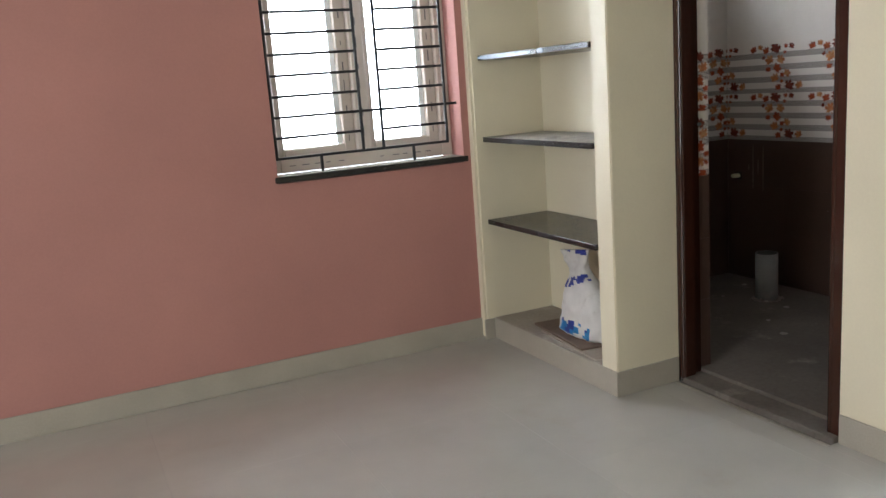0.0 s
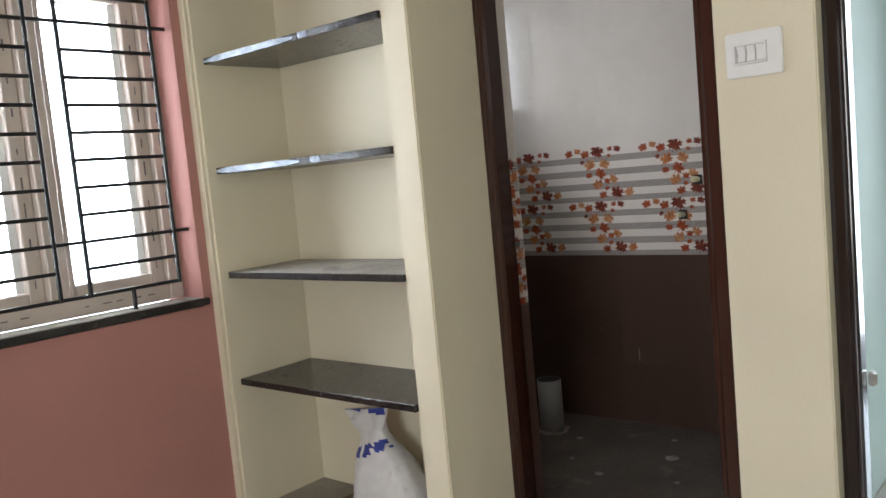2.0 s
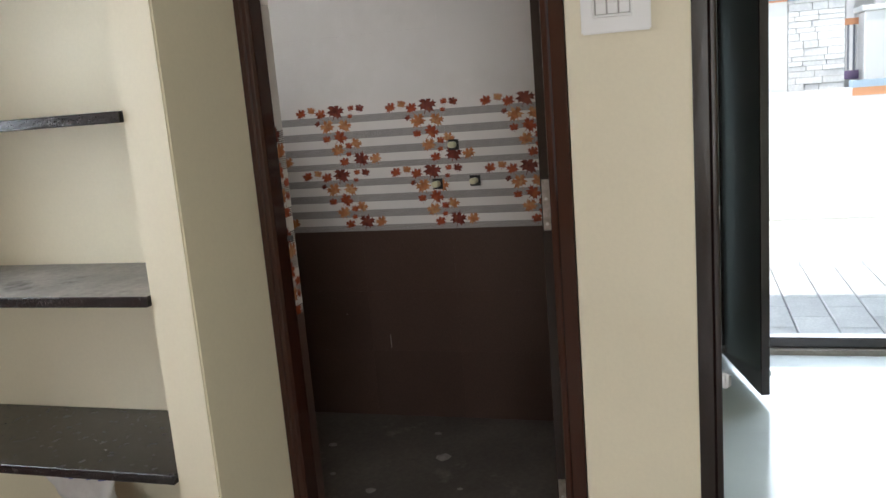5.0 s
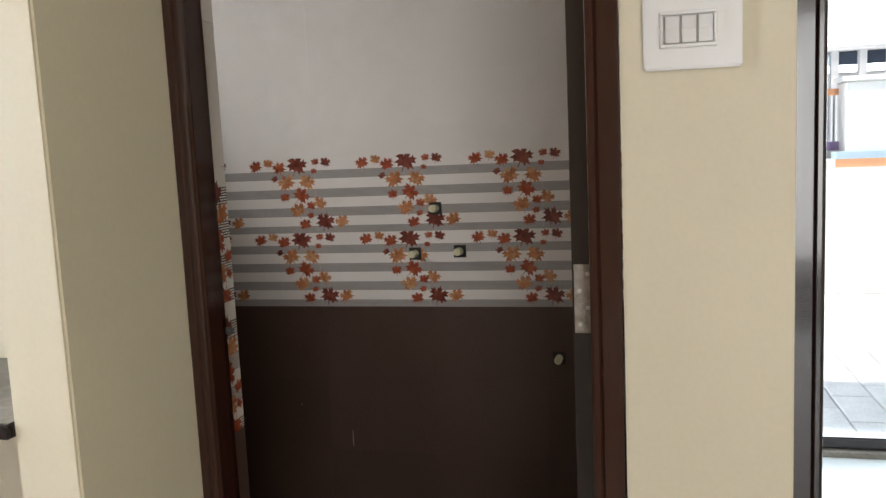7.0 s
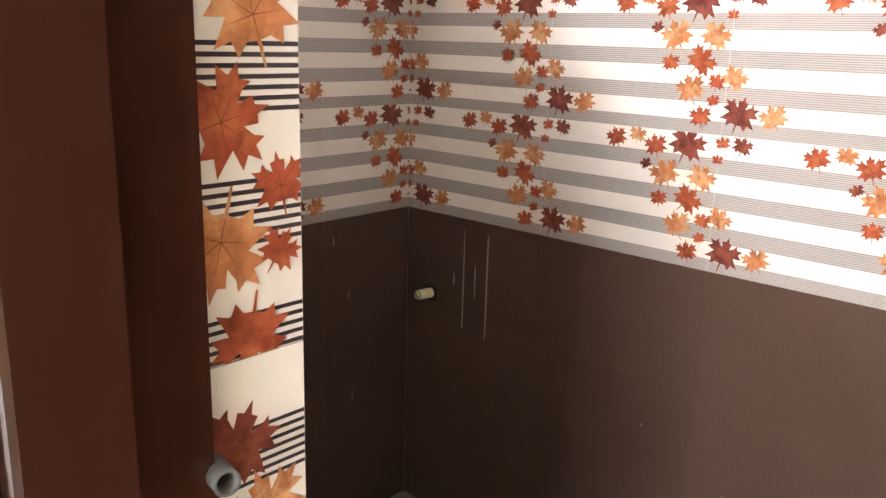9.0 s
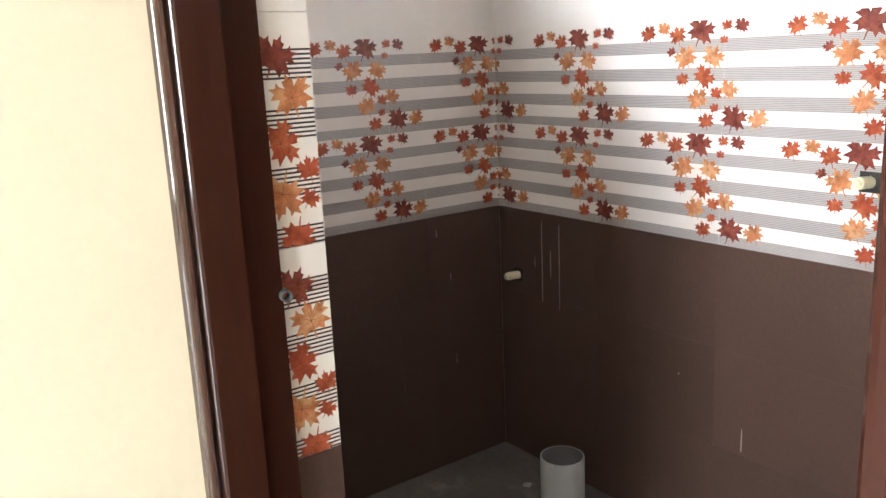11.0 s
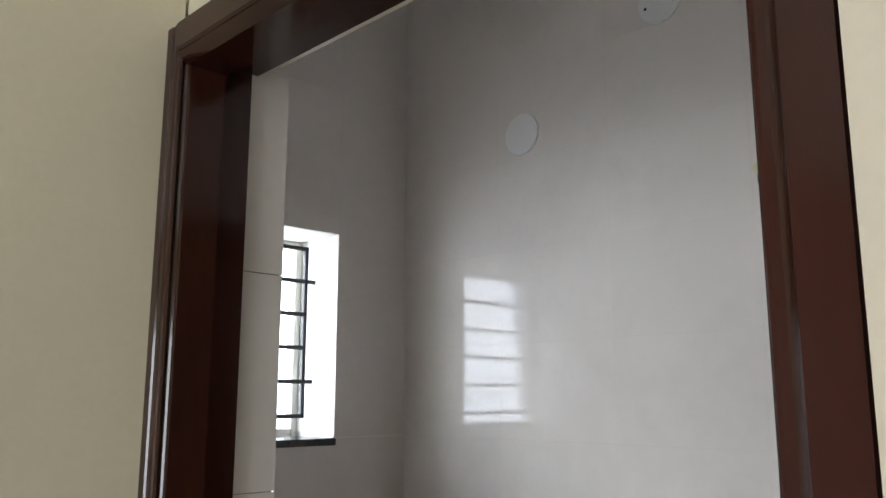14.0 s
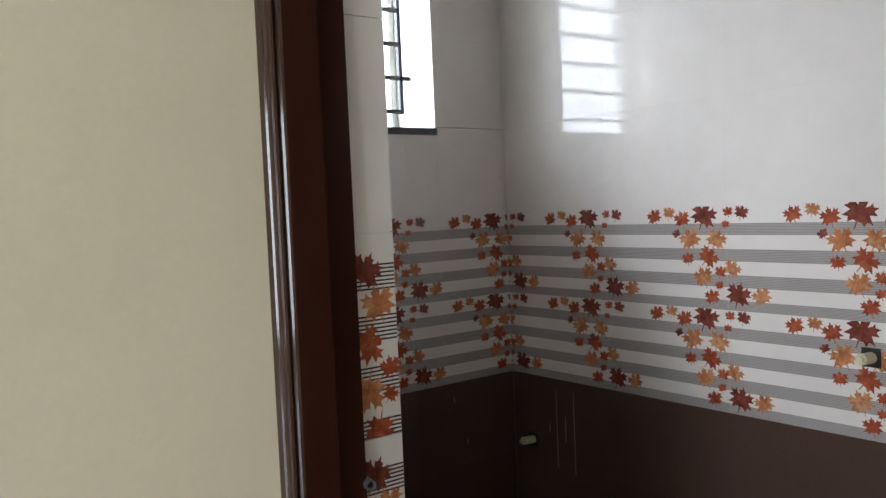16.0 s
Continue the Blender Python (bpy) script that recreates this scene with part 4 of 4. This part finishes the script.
part("beam", b, BEAM_SHADE, house, "blue-grey beam with the shade under the slab put into its colour")
b = bmesh.new()
box(b, 1.2, 1.4, -6, 7, 0, 3.25)
part("back_wall", b, COMPOUND, house)
shrub = tagged(new("shrubs"), "sunlit shrubs behind the stone panel", "shrubs", kind="stuff")
b = bmesh.new()
for i in range(700):
    p = Vector((14 + random.uniform(-0.6, 0.6), random.uniform(-0.6, 2.4), random.uniform(0.2, 2.2 + 0.1 * math.sin(i))))
    s = random.uniform(0.05, 0.13)
    q = Euler((random.uniform(0, 6), random.uniform(0, 6), random.uniform(0, 6))).to_matrix()
    b.faces.new([b.verts.new(p + q @ Vector(v) * s) for v in ((0, -1, 0), (0.35, 0, 0.05), (0, 1, 0), (-0.35, 0, 0.05))])
sh = part("foliage", b, FOLIAGE, shrub)
# added glowing sheets beyond the windows and the yard
glow_north = structure("backdrop_north", boxes((-6, 10, 8.0, 8.1, -0.4, 9)), GLOW, "glowing white backdrop for the distance outside the windows", "backdrop")
far = structure("backdrop_east", boxes((70, 70.2, -60, 60, -0.4, 50)), GLOW, "glowing white backdrop for the hazy sky beyond the yard", "backdrop")

# ---- tiles on walls and floors ----
def owner(name):
    return bpy.data.objects[name]


tile_wall(owner("wall_bath_back"), YB - 1.56, (YB - 2.600) % TW, lambda s, z: pose(XE + 0.009, YB - s, z), -90)
tile_wall(owner("wall_bath_window"), XE - XB, WSEAM, lambda s, z: pose(XB + s, YB + 0.009, z), 0, hole=(BW[0] - XB, BW[1] - XB, BW[2], BW[3]))
tile_wall(owner("wall_bath_south"), XE - XB, 0.2, lambda s, z: pose(XE - s, 1.551, z), 180)
tile_wall(owner("wall_niche_back"), YB - YN - 0.01, 0.2, lambda s, z: pose(XB - 0.008, YN + 0.009 + s, z), 90)

# narrow tiled edge beside the door
NIB = [(0.30, 0.19, 0.049, 2, -25), (0.59, 0.355, 0.050, 1, 15), (0.29, 0.543, 0.049, 0, -75), (0.25, 0.761, 0.055, 1, 165), (0.80, 0.671, 0.032, 0, 10), (0.76, 0.80, 0.025, 0, -35), (0.49, 0.95, 0.044, 0, 170)]
NIB += [(u, v + 1, s, m, turn) for u, v, s, m, turn in NIB[:2]]
nib_w, nib_h = XB - 2.371, TH
meshes = {}
rows = [(0.0, DADO - 2 * TH, "b"), (DADO - 2 * TH, TH, "b"), (DADO - TH, TH, "b"), (DADO, TH, "p"), (DADO + TH, TH, "p")] + [(BAND + 0.257 * i, 0.257, "w") for i in range(6)]
for z0, hh, kind in rows:
    if (kind, hh) not in meshes:
        me = slab_mesh("edge_tile", nib_w, hh - 0.0008, 0.007, [BROWN_CERAMIC if kind == "b" else WHITE_CERAMIC, NIB_INK, LEAF_RED, LEAF_ORANGE, LEAF_DARK, LEAF_VEIN, LEAF_RED])
        if kind == "p":
            bm = bmesh.new()
            for a in (0.155, 0.405, 0.655, 0.915):
                for n in range(7 if a < 0.89 else 5):
                    zc = hh * (1 - a - 0.0195 * n)
                    decal(bm, [(0.0006, zc - 0.0011), (nib_w - 0.0006, zc - 0.0011), (nib_w - 0.0006, zc + 0.0011), (0.0006, zc + 0.0011)], nib_w, hh, -0.0073, 1)
            for n, (u, v, s, m, turn) in enumerate(NIB):
                cx, cz, mm = u * nib_w, hh * (1 - v), {3: 1}.get(m, m)
                decal(bm, leaf_poly(cx, cz, s * 0.88, turn), nib_w - 0.0006, hh, -0.0076 - 0.00005 * n, 2 + mm)
                for va in (0, 48, -48, 95, -95, 180):
                    c, sn = math.cos(radians(turn + va)), math.sin(radians(turn + va))
                    L, wd = s * (0.36 if va != 180 else 0.42), 0.0003
                    decal(bm, [(cx + wd * c, cz + wd * sn), (cx - wd * c, cz - wd * sn), (cx - sn * L, cz + c * L)], nib_w - 0.0006, hh, -0.00762 - 0.00005 * n - 0.00002, 5)
            bm.normal_update()
            for f in bm.faces:
                if f.normal.y > 0:
                    f.normal_flip()
            bm.from_mesh(me)
            bm.to_mesh(me)
            bm.free()
        meshes[kind, hh] = me
    ob = new("edge_tile", meshes[kind, hh])
    ob.parent = owner("wall_niche_back")
    ob.matrix_local = pose(2.371, YN + 0.0075, z0)

# floor tiles
def lay(parent, mat, x0, x1, y0, y1, side, ox, oy, top):
    made = {}
    i = math.floor((x0 - ox) / side)
    while ox + i * side < x1 - 0.005:
        j = math.floor((y0 - oy) / side)
        while oy + j * side < y1 - 0.005:
            a, b2 = max(x0, ox + i * side), min(x1, ox + (i + 1) * side)
            c, d2 = max(y0, oy + j * side), min(y1, oy + (j + 1) * side)
            key = (round(b2 - a, 3), round(d2 - c, 3))
            if min(key) > 0.006:
                if key not in made:
                    made[key] = slab_mesh("floor_tile", key[0] - 0.0002, key[1] - 0.0002, 0.010, mat, 0.0003)
                ob = new("floor_tile", made[key])
                ob.parent = parent
                ob.matrix_local = pose(a, c, top - 0.010, -90, 0, 0)
            j += 1
        i += 1


lay(owner("floor"), FLOOR_TILE, -3.4, 2.235, -1.9, YP - 0.009, 0.6, 0.33, 0.12, 0.0)
lay(owner("floor"), FLOOR_TILE, 2.235, XB, 0.42, 1.585, 0.6, 0.33, 0.12, 0.0)
lay(owner("floor_hall"), HALL_TILE, XB, 4.5, -2.1, 1.44, 0.6, 3.02, 0.43, 0.0)
